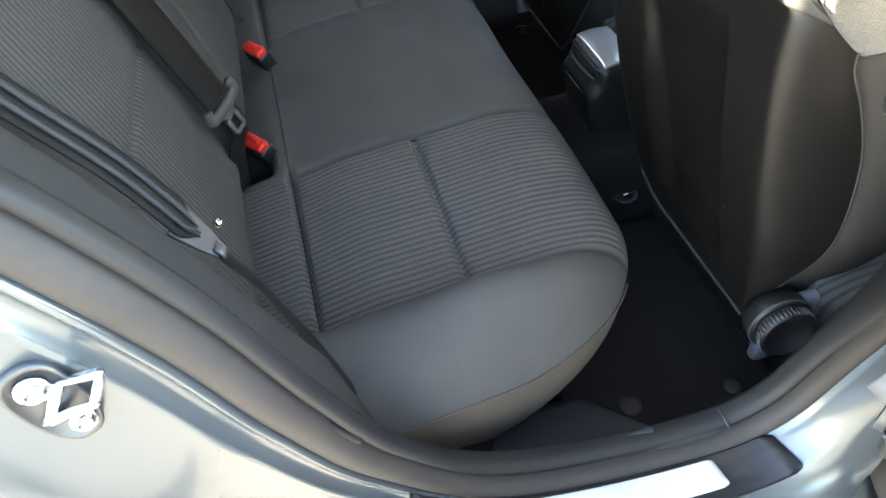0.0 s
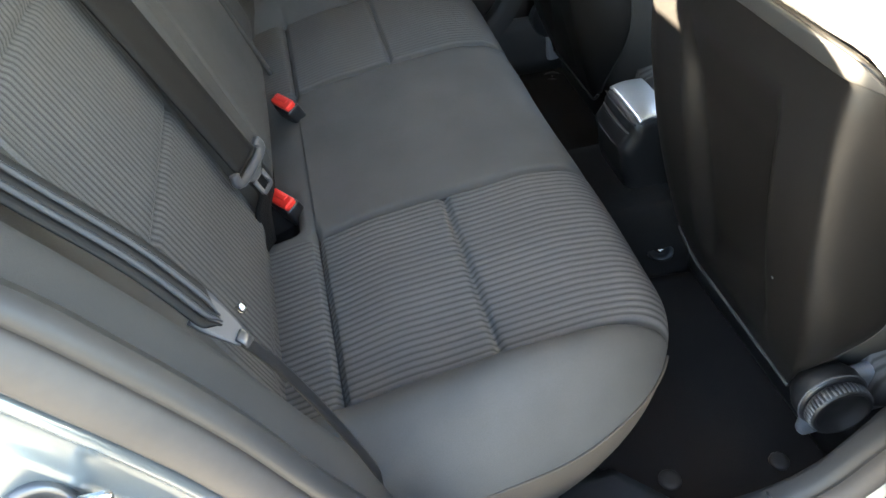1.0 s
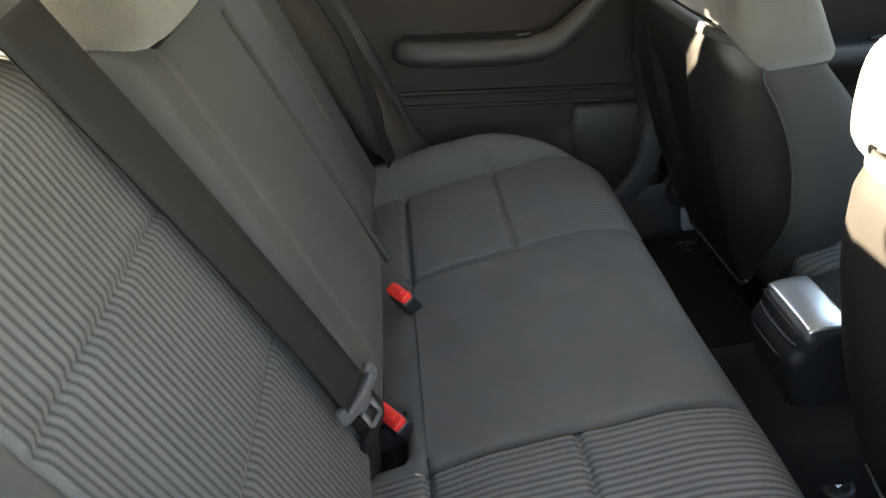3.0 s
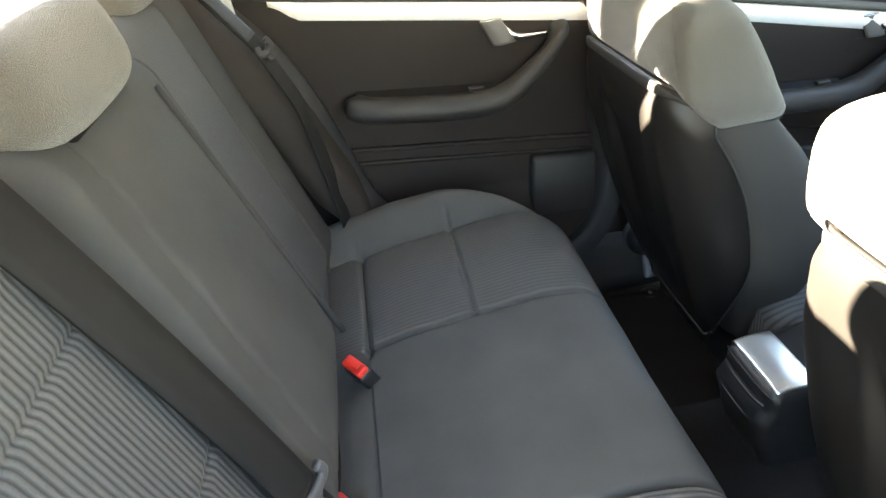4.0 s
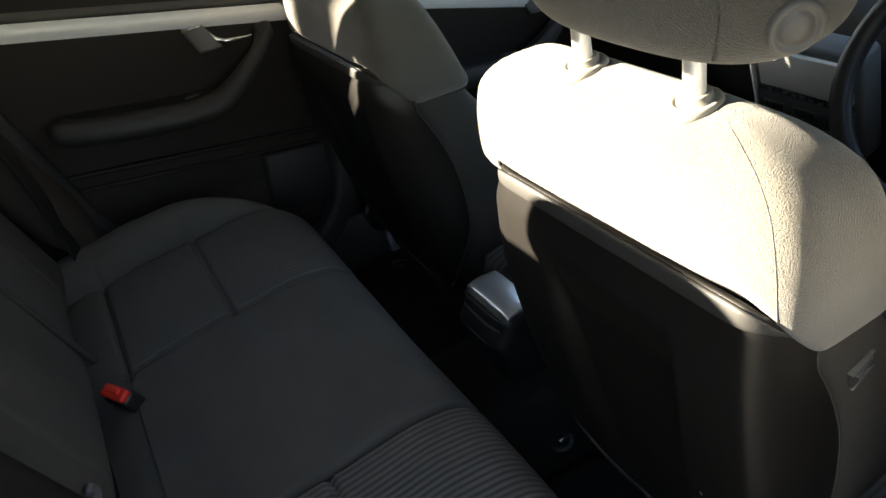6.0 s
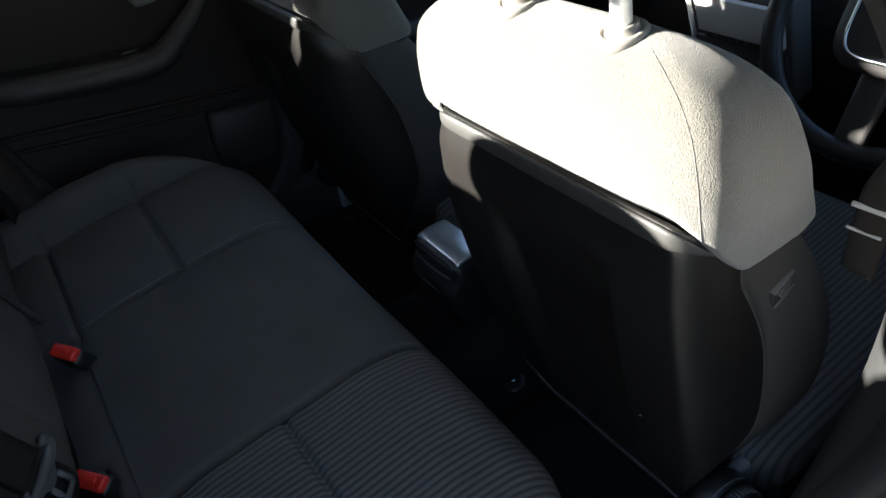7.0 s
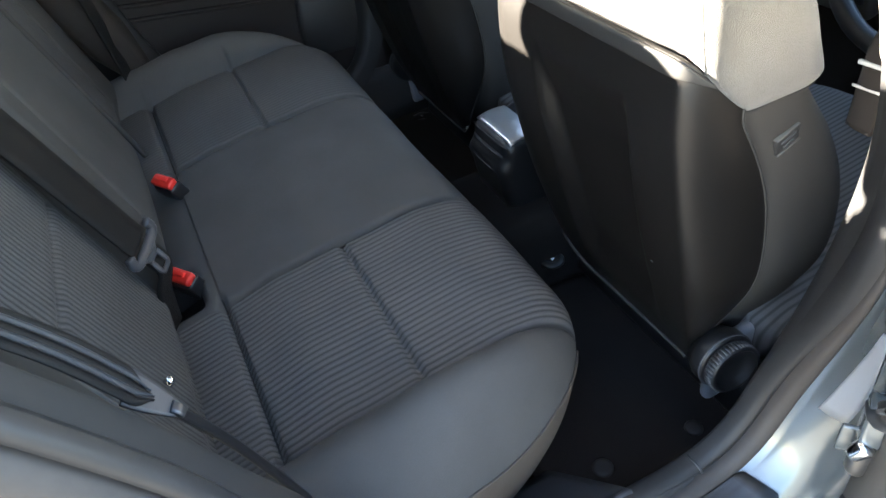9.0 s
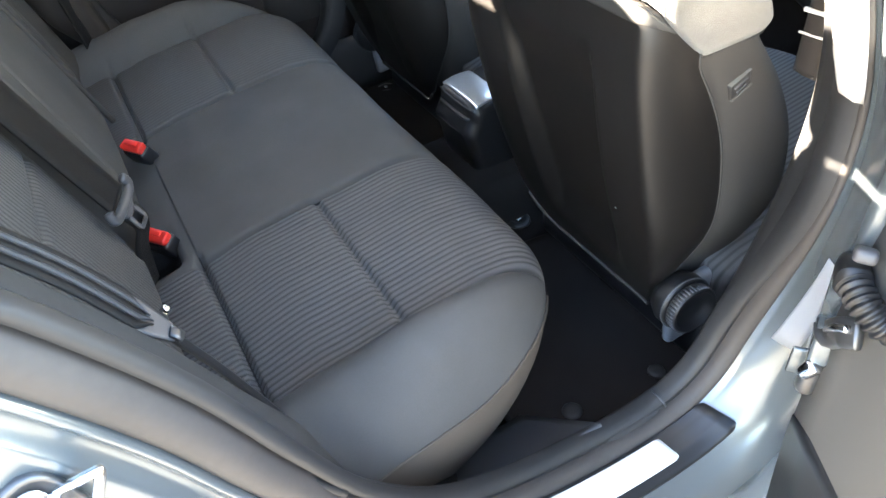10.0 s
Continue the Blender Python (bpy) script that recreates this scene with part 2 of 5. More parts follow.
def sweep(path, profile, up=(0, 0, 1), closed=False, scale=None, bm=None):
    """A profile of (side, up) pairs drawn along a path."""
    bm = bm or bmesh.new()
    n = len(path)
    rings = []
    for i, p in enumerate(path):
        a = path[(i - 1) % n] if closed or i else path[0]
        b = path[(i + 1) % n] if closed or i < n - 1 else path[-1]
        t = (b - a).normalized()
        side = t.cross(Vector(up)).normalized()
        top = side.cross(t)
        k = scale(i / (n - 1)) if scale else 1.0
        rings.append([bm.verts.new(p + side * (s * k) + top * (h * k)) for s, h in profile])
    m = len(profile)
    for i in range(n if closed else n - 1):
        for j in range(m):
            bm.faces.new((rings[i][j], rings[(i + 1) % n][j], rings[(i + 1) % n][(j + 1) % m], rings[i][(j + 1) % m]))
    if not closed:
        bm.faces.new(rings[0])
        bm.faces.new(rings[-1][::-1])
    return bm


def oval(a, b, n=12, p=2.0):
    out = []
    for v in turns(n):
        c, s = math.cos(v), math.sin(v)
        out.append((a * math.copysign(abs(c) ** (2 / p), c), b * math.copysign(abs(s) ** (2 / p), s)))
    return out


def block(size, at, bevel=0.004, turn=(0, 0, 0), seg=2, bm=None):
    """A box with rounded edges."""
    b = bmesh.new()
    bmesh.ops.create_cube(b, size=1.0)
    bmesh.ops.scale(b, vec=size, verts=b.verts)
    if bevel:
        bmesh.ops.bevel(b, geom=b.edges[:], offset=bevel, segments=seg, profile=0.5, affect='EDGES')
    bmesh.ops.transform(b, matrix=pose(*at, *turn), verts=b.verts)
    if bm is None:
        return b
    me = bpy.data.meshes.new("tmp")
    b.to_mesh(me)
    b.free()
    bm.from_mesh(me)
    bpy.data.meshes.remove(me)
    return bm


def lathe(profile, matrix, n=24, bm=None):
    """A turned body: profile of (radius, height) about the matrix's z axis."""
    bm = bm or bmesh.new()
    rings = [[bm.verts.new(matrix @ Vector((r * math.cos(a), r * math.sin(a), h))) for a in turns(n)] for r, h in profile]
    for p, q in zip(rings, rings[1:]):
        for j in range(n):
            bm.faces.new((p[j], q[j], q[(j + 1) % n], p[(j + 1) % n]))
    bm.faces.new(rings[0])
    bm.faces.new(rings[-1][::-1])
    return bm


def facing(at, direction):
    """A matrix at a place whose z axis points along the direction."""
    return Matrix.Translation(at) @ Vector(direction).to_track_quat("Z", "Y").to_matrix().to_4x4()


def bell(x, w):
    return math.exp(-(x / w) ** 2)


def step(x):
    x = max(0.0, min(1.0, x))
    return x * x * (3 - 2 * x)


# ---- ground ----
g = bmesh.new()
bmesh.ops.create_grid(g, x_segments=40, y_segments=40, size=400)
tagged(part("ground", g, ASPHALT), "pale grey asphalt ground around the car", "ground", kind="structure")

# ---- body: the door openings of both sides ----
OPENING = [(-0.02, -0.68, 1.08), (0.045, -0.69, 0.985), (0.095, -0.69, 0.885), (0.135, -0.685, 0.77), (0.185, -0.665, 0.63),
           (0.27, -0.648, 0.515), (0.40, -0.638, 0.452), (0.55, -0.636, 0.434), (0.625, -0.64, 0.475), (0.668, -0.642, 0.58),
           (0.694, -0.642, 0.70), (0.704, -0.642, 0.85), (0.670, -0.640, 0.97), (0.620, -0.625, 1.09), (0.555, -0.595, 1.21), (0.46, -0.568, 1.295),
           (0.30, -0.555, 1.335), (0.08, -0.575, 1.29), (-0.05, -0.63, 1.18)]
RING = spline(OPENING, 160, closed=True)


def ring_frames(sgn):
    c = Vector((0.36, 0, 0.86))
    out = []
    n = len(RING)
    for i, p in enumerate(RING):
        t = (RING[(i + 1) % n] - RING[i - 1])
        out_n = Vector((t.z, 0, -t.x)).normalized()
        if out_n.dot(Vector((p.x - c.x, 0, p.z - c.z))) < 0:
            out_n = -out_n
        sill = step((0.60 - p.z) / 0.12) if p.x < 0.45 else step((0.80 - p.z) / 0.30)
        front = step((p.x - 0.55) / 0.12) * (1 - sill)
        out.append((Vector((p.x, p.y * -sgn, p.z)), out_n, sill, front))
    return out


def ring_band(sgn, pillar, sill, name, material, parent, label="", front=None):
    """A strip round the opening: profiles of (outward in the side's plane, outward from the car)."""
    front = front or pillar
    def at(i, j):
        p, n, k, q = FR[sgn][i]
        a, b, c = pillar[j], sill[j], front[j]
        o = a[0] * (1 - k - q) + b[0] * k + c[0] * q
        d = a[1] * (1 - k - q) + b[1] * k + c[1] * q
        return p + n * o + Vector((0, sgn * d, 0))
    return part(name, sheet(at, range(len(RING)), range(len(pillar)), close_u=True), material, parent, label)


FR = {s: ring_frames(s) for s in (-1, 1)}


JAMB = ([(0.041, 0.000), (0.0425, 0.009), (0.0450, 0.0130), (0.0480, 0.0125), (0.0515, 0.007), (0.0600, 0.0075), (0.0645, 0.0165), (0.0675, 0.0190), (0.0715, 0.0178), (0.112, 0.030), (0.146, 0.040), (0.151, 0.047), (0.157, 0.0475), (0.32, 0.09)],
        [(0.018, 0.034), (0.0185, 0.037), (0.020, 0.040), (0.021, 0.045), (0.022, 0.050), (0.024, 0.058), (0.026, 0.066), (0.030, 0.075), (0.034, 0.082), (0.048, 0.092), (0.055, 0.10), (0.072, 0.121), (0.115, 0.126), (0.30, 0.105)],
        [(-0.037, 0.078), (-0.0365, 0.081), (-0.036, 0.084), (-0.038, 0.088), (-0.040, 0.092), (-0.045, 0.098), (-0.050, 0.104), (-0.056, 0.111), (-0.062, 0.118), (-0.070, 0.128), (-0.070, 0.136), (-0.05, 0.142), (0.0, 0.145), (0.25, 0.15)])
for sgn in (-1, 1):
    side = thing("body_side", "silver painted car body side round the rear door opening", "car body", (0.36, sgn * 0.7, 0.3), kind="structure")
    # inner trim, dark rubber lip, dusty rubber bulb, painted step
    ring_band(sgn, [(0.040, -0.030), (0.018, -0.024), (0.002, -0.016), (-0.002, -0.004)], [(0.050, -0.024), (0.020, -0.022), (0.004, -0.016), (0.003, -0.004)],
              "inner_trim", RUBBER, side, front=[(0.05, 0.0), (0.006, 0.0), (-0.008, 0.016), (-0.022, 0.036)])
    ring_band(sgn, [(-0.002, -0.008), (-0.002, 0.001), (0.002, 0.005), (0.008, 0.005), (0.012, -0.004)],
              [(0.0, -0.012), (-0.004, 0.002), (0.0, 0.012), (0.006, 0.014), (0.010, 0.010)], "rubber_lip", RUBBER, side, front=[(-0.020, 0.034), (-0.034, 0.044), (-0.044, 0.056), (-0.047, 0.066), (-0.041, 0.078)])
    ring_band(sgn, [(0.011, -0.004), (0.0135, 0.006), (0.021, 0.013), (0.033, 0.0145), (0.041, 0.009), (0.043, -0.002)],
              [(0.008, 0.008), (0.004, 0.020), (0.007, 0.030), (0.012, 0.034), (0.016, 0.036), (0.020, 0.034)], "door_seal", RUBBER_BROWN, side, front=[(-0.042, 0.076), (-0.043, 0.078), (-0.043, 0.081), (-0.041, 0.083), (-0.039, 0.083), (-0.037, 0.079)])
    jamb_side = side if sgn < 0 else jamb_side
    ring_band(sgn, JAMB[0], JAMB[1], "painted_jamb", PAINT, side, "silver metallic paint", front=JAMB[2])

# upper trim of the middle pillars, over the seal; pale colour stands in for sunlight
for sgn in (-1, 1):
    up_rows = [i for i, p in enumerate(RING) if p.x > 0.50 and 0.888 < p.z < 1.27]
    prof = [(0.034, -0.002), (0.006, 0.003), (-0.014, 0.032), (-0.030, 0.044), (-0.044, 0.054), (-0.0515, 0.064), (-0.050, 0.076), (-0.044, 0.080)]
    def up_pt(u, j):
        p, n, k, q = FR[sgn][up_rows[int(u)]]
        o, d = prof[int(j)]
        z_cut = 0.030 * (1 - j / 7) * (1 - u / 3) if u < 3 else 0.0
        return p + n * o + Vector((0, sgn * d, z_cut))
    pt_ = part("trim_upper_pillar", sheet(up_pt, range(len(up_rows)), range(len(prof))), HEADLINER, thick=0.003)
    tagged(pt_, "upper trim of the middle door pillar, pale beige to stand in for sunlight", "pillar trim", kind="structure")

# belt guide in front of the right middle pillar
guide = thing("belt_guide", "dark brown belt guide housing with two pale ledges beside the pillar", "belt guide", (0.775, -0.59, 0.81))
GA, GB = Vector((0.777, -0.573, 0)), Vector((0.773, -0.603, 0))
def guide_pt(u, v):
    z = 0.814 + 0.150 * u
    cut = 0.75 * step((z - 0.888) / 0.080)
    return GA.lerp(GB, v + (1 - v) * cut) + Vector((0.003 * (2 * v - 1) ** 2, 0, z))
part("housing", sheet(guide_pt, lin(0, 1, 24), lin(0, 1, 10)), SHADE_PAD, guide, thick=0.004)
for z, r in ((0.882, 0.0024), (0.857, 0.0014)):
    part("ledge", sweep([GA.lerp(GB, q) + Vector((-0.003, 0.001, z + 0.004 * q)) for q in lin(-0.12, 0.95, 12)], oval(r, r, 10, 3)), HEADLINER, guide, "pale ledge")
part("base_edge", sweep([GA.lerp(GB, q) + Vector((-0.001, 0, 0.815)) for q in lin(0, 0.95, 10)], oval(0.002, 0.002, 8)), TRIM_DARK, guide)

# scuff plate on the right sill
plate = thing("scuff_plate", "black sill plate with a bright metal inlay", "sill plate", (0.45, -0.71, 0.40))


SILL_LINE = sorted(((p.x, p.y, p.z, n.x, n.z) for p, n, k, q in FR[-1] if p.z < 0.62 and p.x > 0.15), key=lambda r: r[0])


def sill_at(x, d, lift=0.0):
    """A place on the right sill, d outward from the seal line, lifted off the paint."""
    r = [along([(q[0], q[j]) for q in SILL_LINE], x) for j in range(1, 5)]
    o = along([(0.034, 0.018), (0.040, 0.020), (0.050, 0.022), (0.066, 0.026), (0.082, 0.034), (0.092, 0.048)], d) - lift
    return Vector((x + r[2] * o, r[0] - d, r[1] + r[3] * o))


def plate_pt(u, v, lift, x0, x1, d0, d1, taper):
    corner = 0.007 * (max(0.0, abs(2 * v - 1) - 0.75) / 0.25) ** 3 * step((u - 0.9) / 0.1)
    return sill_at(x0 + (x1 - x0) * u + taper * v * step((u - 0.8) / 0.2) - corner, d0 + (d1 - d0) * v, lift)


part("plate", sheet(lambda u, v: plate_pt(u, v, 0.005, 0.20, 0.604, 0.036, 0.085, 0.006), lin(0, 1, 40), lin(0, 1, 32)), BLACK, plate, thick=0.004)
part("inlay", sheet(lambda u, v: plate_pt(u, v, 0.009, 0.30, 0.540, 0.041, 0.074, 0.008), lin(0, 1, 40), lin(0, 1, 32)), INLAY, plate, "plain bright metal inlay", thick=0.002)

# white sticker on the front jamb
def jamb_at(i, j, lift):
    p, n, k, q = FR[-1][i]
    w = (1 - k - q, k, q)
    a, f = int(j), j - int(j)
    mix = [[JAMB[r][a][c] * (1 - f) + JAMB[r][a + 1][c] * f for c in (0, 1)] for r in range(3)]
    o = sum(w[r] * mix[r][0] for r in range(3))
    d = sum(w[r] * mix[r][1] for r in range(3))
    return p + n * (o - lift) + Vector((0, -d - lift, 0))


p_, n_, k_, q_ = FR[-1][61]
part("seal_joint", sweep([p_ + n_ * (o - 0.001) + Vector((0, -d - 0.001, 0)) for o, d in ((0.0, -0.010), (-0.004, 0.002), (-0.001, 0.011), (0.006, 0.015))], oval(0.0014, 0.0014, 8)), GREY_PLASTIC, jamb_side)

rows_ = [i for i, p in enumerate(RING) if p.x > 0.6 and 0.545 < p.z < 0.72]
lab = thing("jamb_sticker", "plain white sticker on the silver door jamb", "sticker", tuple(jamb_at(rows_[0], 6, 0.0)))
part("sheet", sheet(lambda u, v: jamb_at(rows_[int(u)], 4.6 + 3.6 * v + 1.2 * u / (len(rows_) - 1) - 2.2 * v * (u / (len(rows_) - 1)) ** 2, 0.0012), range(len(rows_)), lin(0, 1, 10)), WHITE, lab, thick=0.0006)

# door striker on the rear jamb
striker = thing("door_striker", "steel door striker loop bolted to the jamb", "striker", (-0.02, -0.71, 0.89))
zc = Vector((0.25, -0.95, 0.15)).normalized()
uc = Vector((0.26, 0.0, -0.96))
uc = (uc - zc * uc.dot(zc)).normalized()
wc = zc.cross(uc)
SC = Vector((0.0052, -0.7165, 0.8687))
SM = Matrix(((uc.x, wc.x, zc.x, SC.x), (uc.y, wc.y, zc.y, SC.y), (uc.z, wc.z, zc.z, SC.z), (0, 0, 0, 1)))
def striker_pt(u, w, h):
    return SM @ Vector((u, w, h))


def striker_ring(r, h):
    """The plate's outline: a long rounded shape, fuller at its upper end."""
    return [striker_pt(-0.007 + 0.034 * r * math.copysign(abs(math.cos(a)) ** 0.8, math.cos(a)), -0.003 + (0.0175 - 0.0025 * math.cos(a)) * r * math.copysign(abs(math.sin(a)) ** 0.8, math.sin(a)), h) for a in turns(44)]


plate_rings = [striker_ring(1.0, -0.006), striker_ring(1.0, 0.001), striker_ring(0.96, 0.0028), striker_ring(0.88, 0.003), striker_ring(0.84, 0.0015), striker_ring(0.2, 0.0015)]
part("base_plate", capped(lambda r, i: plate_rings[int(r)][int(i)], range(len(plate_rings)), range(44)), STEEL, striker, "rounded steel base plate with a raised rim")
for u, w, k in ((-0.0235, -0.0035, 1.0), (0.0135, -0.0005, 0.85)):
    part("bolt", lathe([(0.0095, 0.001), (0.0095, 0.0028), (0.0085, 0.0032), (0.0068, 0.0032), (0.0066, 0.0062), (0.0056, 0.0070), (0.0034, 0.0070), (0.0030, 0.0045), (0.0008, 0.0045)], SM @ pose(u, w, 0.001) @ Matrix.Scale(k, 4), 28), CHROME, striker, "round bolt head with a hollow drive")
legs = spline([striker_pt(-0.017, 0.008, 0.001), striker_pt(-0.0175, 0.018, 0.008), striker_pt(-0.018, 0.029, 0.0150), striker_pt(-0.0165, 0.0315, 0.0165),
               striker_pt(-0.006, 0.0205, 0.0165), striker_pt(-0.0025, 0.0160, 0.0160), striker_pt(-0.001, 0.004, 0.0090), striker_pt(0.001, -0.013, 0.002)], 60)
part("loop", sweep(legs, oval(0.0030, 0.0026, 12, 3), up=tuple(zc)), CHROME, striker, "bright steel catch loop")
part("loop_foot", sweep([striker_pt(-0.018, 0.008, 0.0025), striker_pt(-0.009, -0.002, 0.0030), striker_pt(0.001, -0.014, 0.0025)], oval(0.0036, 0.0018, 12, 3), up=tuple(zc)), CHROME, striker)

# plastic trim between the cushion and the sill
for sgn in (-1, 1):
    st = thing("seat_base_trim", "dark blue grey plastic trim below the cushion's front corner", "trim panel", (0.42, sgn * 0.60, 0.33), group="seat base trims")
    def base_pt(u, v):
        return Vector((0.25 + (0.236 - 0.030 * v * v) * u, sgn * (0.634 - 0.140 * v), 0.438 - 0.130 * v - 0.008 * math.sin(math.pi * v)))
    part("panel", sheet(base_pt, lin(0, 1, 16), lin(0, 1, 8)), BASE_TRIM, st, thick=0.006)

# ---- floor ----
def floor_z(x, y):
    hump = 0.13 * step((0.17 - abs(y)) / 0.07)
    rise = 0.06 * step((x - 1.35) / 0.3)
    heel = 0.16 * step((0.36 - x) / 0.10)
    return 0.285 + hump + rise + heel


part_floor = part("floor", sheet(lambda x, y: (x, y, floor_z(x, y)), lin(-0.05, 2.0, 80), lin(-0.66, 0.66, 70)), CARPET)
tagged(part_floor, "black carpeted car floor with a centre tunnel", "floor", kind="structure")


def car_mat(sgn, x0, x1, label):
    mat = thing("floor_mat", label, "floor mat", ((x0 + x1) / 2, sgn * 0.36, 0.29), group="floor mats")
    def at(u, v):
        a, b = 2 * u - 1, 2 * v - 1
        k = 1 - 0.10 * abs(a * b) ** 3
        x = (x0 + x1) / 2 + (x1 - x0) / 2 * a * k
        y = sgn * (0.37 + 0.205 * b * k)
        return Vector((x, y, 0.296 + 0.003 * math.sin(9 * x + 5 * y) * (1 - abs(a)) + 0.004 * abs(a) ** 8 + 0.004 * abs(b) ** 8))
    body = part("mat", sheet(at, lin(0, 1, 24), lin(0, 1, 24)), MAT_CLOTH, mat, thick=0.008)
    edge = [at(u, 0) for u in lin(0, 1, 16)] + [at(1, v) for v in lin(0, 1, 16)][1:] + [at(u, 1) for u in lin(1, 0, 16)][1:] + [at(0, v) for v in lin(1, 0, 16)][1:-1]
    part("binding", sweep(edge, oval(0.006, 0.005, 8), closed=True), BELT, mat)
    return mat


car_mat(-1, 0.44, 0.79, "black carpet mat in the rear footwell beside the open door")
car_mat(1, 0.44, 0.80, "black carpet mat in the rear footwell beside the closed door")
for name, x, y, r, h in (("mat_clip", 0.528, -0.525, 0.016, 0.006), ("mat_clip", 0.683, -0.540, 0.014, 0.007), ("mat_stud", 0.697, -0.139, 0.006, 0.005), ("mat_stud", 0.752, 0.560, 0.006, 0.005)):
    z0 = max(0.303, floor_z(x, y) + 0.002)
    owner = thing(name, "round dark plastic fastener pressed into the floor mat" if h > 0.005 else "small shiny stud on the dark floor", "fastener", (x, y, z0))
    part("disc" if h > 0.005 else "stud", lathe([(r, 0), (r, h * 0.6), (r * 0.85, h), (r * 0.4, h * 1.05)], pose(x, y, z0), 20), TRIM_DARK if h > 0.005 else CHROME, owner)
    if h <= 0.005:
        part("grommet", lathe([(0.024, -0.003), (0.024, 0.001), (0.021, 0.003), (0.012, 0.003), (0.010, 0.001)], pose(x, y, z0), 24), BLACK, owner, "black plastic ring round the stud")

# ---- rear bench ----
XF, HALF, ROLL = 0.530, 0.614, 0.062
CA, CB = 0.36, 0.20            # the front corners are quarter ellipses, CA long and CB wide


def inward(x, y):
    dx, dy = CA - (XF - x), CB - (HALF - abs(y))
    if dx > 0 and dy > 0:
        r = math.hypot(dx / CA, dy / CB)
        return (1 - r) * r / math.hypot(dx / CA ** 2, dy / CB ** 2)
    return min(XF - x, HALF - abs(y))


def half_width(x):
    dx = CA - (XF - x)
    return HALF if dx <= 0 else HALF - CB + CB * math.sqrt(max(0.0, 1 - (dx / CA) ** 2))


SEAM_B, SEAM_M, IN, OUT = 0.130, 0.308, 0.197, 0.478


def cushion_z(x, y, ribs=False):
    a = abs(y)
    z = along([(-0.05, 0.555), (0.02, 0.568), (SEAM_B, 0.588), (0.22, 0.606), (SEAM_M, 0.616), (0.42, 0.626), (XF, 0.614)], x)
    z -= 0.010 * step((a - IN) / (OUT - IN))
    z += 0.017 * step((y - 0.15) / 0.35)
    if a > OUT:             # the outer wing swells up, then falls to the piping
        u = min(1.0, (a - OUT) / max(0.01, half_width(x) - OUT))
        z += 0.058 * math.sin(math.pi * u ** 0.9) * step((0.53 - x) / 0.24) - 0.012 * u * u
    z -= 0.004 * step((IN - a) / 0.2)
    roll = ROLL * (0.45 + 0.55 * step((x - 0.22) / 0.2)) if a > OUT else ROLL
    s = max(0.0, min(inward(x, y), roll))
    z -= roll * (1 - math.sqrt(max(0.0, 1 - (1 - s / roll) ** 2)))
    # grooves where the panels are sewn together
    w = 0.005
    if x > SEAM_B - 0.02:
        z -= 0.011 * bell(a - IN, w) * step((x - SEAM_B + 0.02) / 0.02)
        z -= 0.009 * bell(a - OUT, w) * step((x - SEAM_B + 0.02) / 0.02)
    if IN - 0.03 < a < OUT + 0.02:
        k = step((a - IN + 0.03) / 0.02) * step((OUT + 0.02 - a) / 0.02)
        z -= 0.011 * bell(x - SEAM_B, w) * k
        if a > IN:
            z -= 0.008 * bell(x - SEAM_M, w)
    # soft padding between the seams
    if IN < a < OUT and x > SEAM_B:
        z += 0.005 * math.sin(math.pi * (a - IN) / (OUT - IN)) * (math.sin(math.pi * (x - SEAM_B) / (SEAM_M - SEAM_B)) if x < SEAM_M else math.sin(math.pi * min(1, (x - SEAM_M) / 0.3)))
    if a < IN and x > SEAM_B:
        z += 0.004 * math.cos(math.pi * a / (2 * IN))
    z += 0.002 * noise.noise((x * 9, y * 9, 1.7))
    # sunk pocket for the buckle beside the centre belt
    z -= 0.034 * step((0.112 - x) / 0.016) * step((y + 0.180) / 0.014) * step((-0.086 - y) / 0.014)
    if ribs and a > IN + 0.002:
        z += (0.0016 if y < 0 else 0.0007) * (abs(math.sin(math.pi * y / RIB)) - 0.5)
    return z


def edge_x(y):
    """Where the cushion ends in front, at each width."""
    d = abs(y) - (HALF - CB)
    return XF if d <= 0 else XF - CA + CA * math.sqrt(max(0.0, 1 - (d / CB) ** 2))


def cushion_rows(n=70):
    rows = set(round(x, 4) for x in lin(-0.05, XF - ROLL, n))
    for c in (SEAM_B, SEAM_M):
        rows |= {round(c + d, 4) for d in (-0.012, -0.008, -0.005, -0.0025, 0, 0.0025, 0.005, 0.008, 0.012)}
    rows |= {round(XF - ROLL * (1 - math.sin(math.pi / 2 * k / 14)), 5) for k in range(15)}
    return sorted(rows)


def wave_x(x, y):
    """The front edge draws back a little between the seats."""
    return x - 0.003 * bell(abs(y) - 0.02, 0.13) * step(x / XF)


ROWS_C = cushion_rows()
bench = thing("rear_bench_seat", "dark grey cloth rear bench seat with corded inserts", "bench seat", (0.25, 0, 0.30))


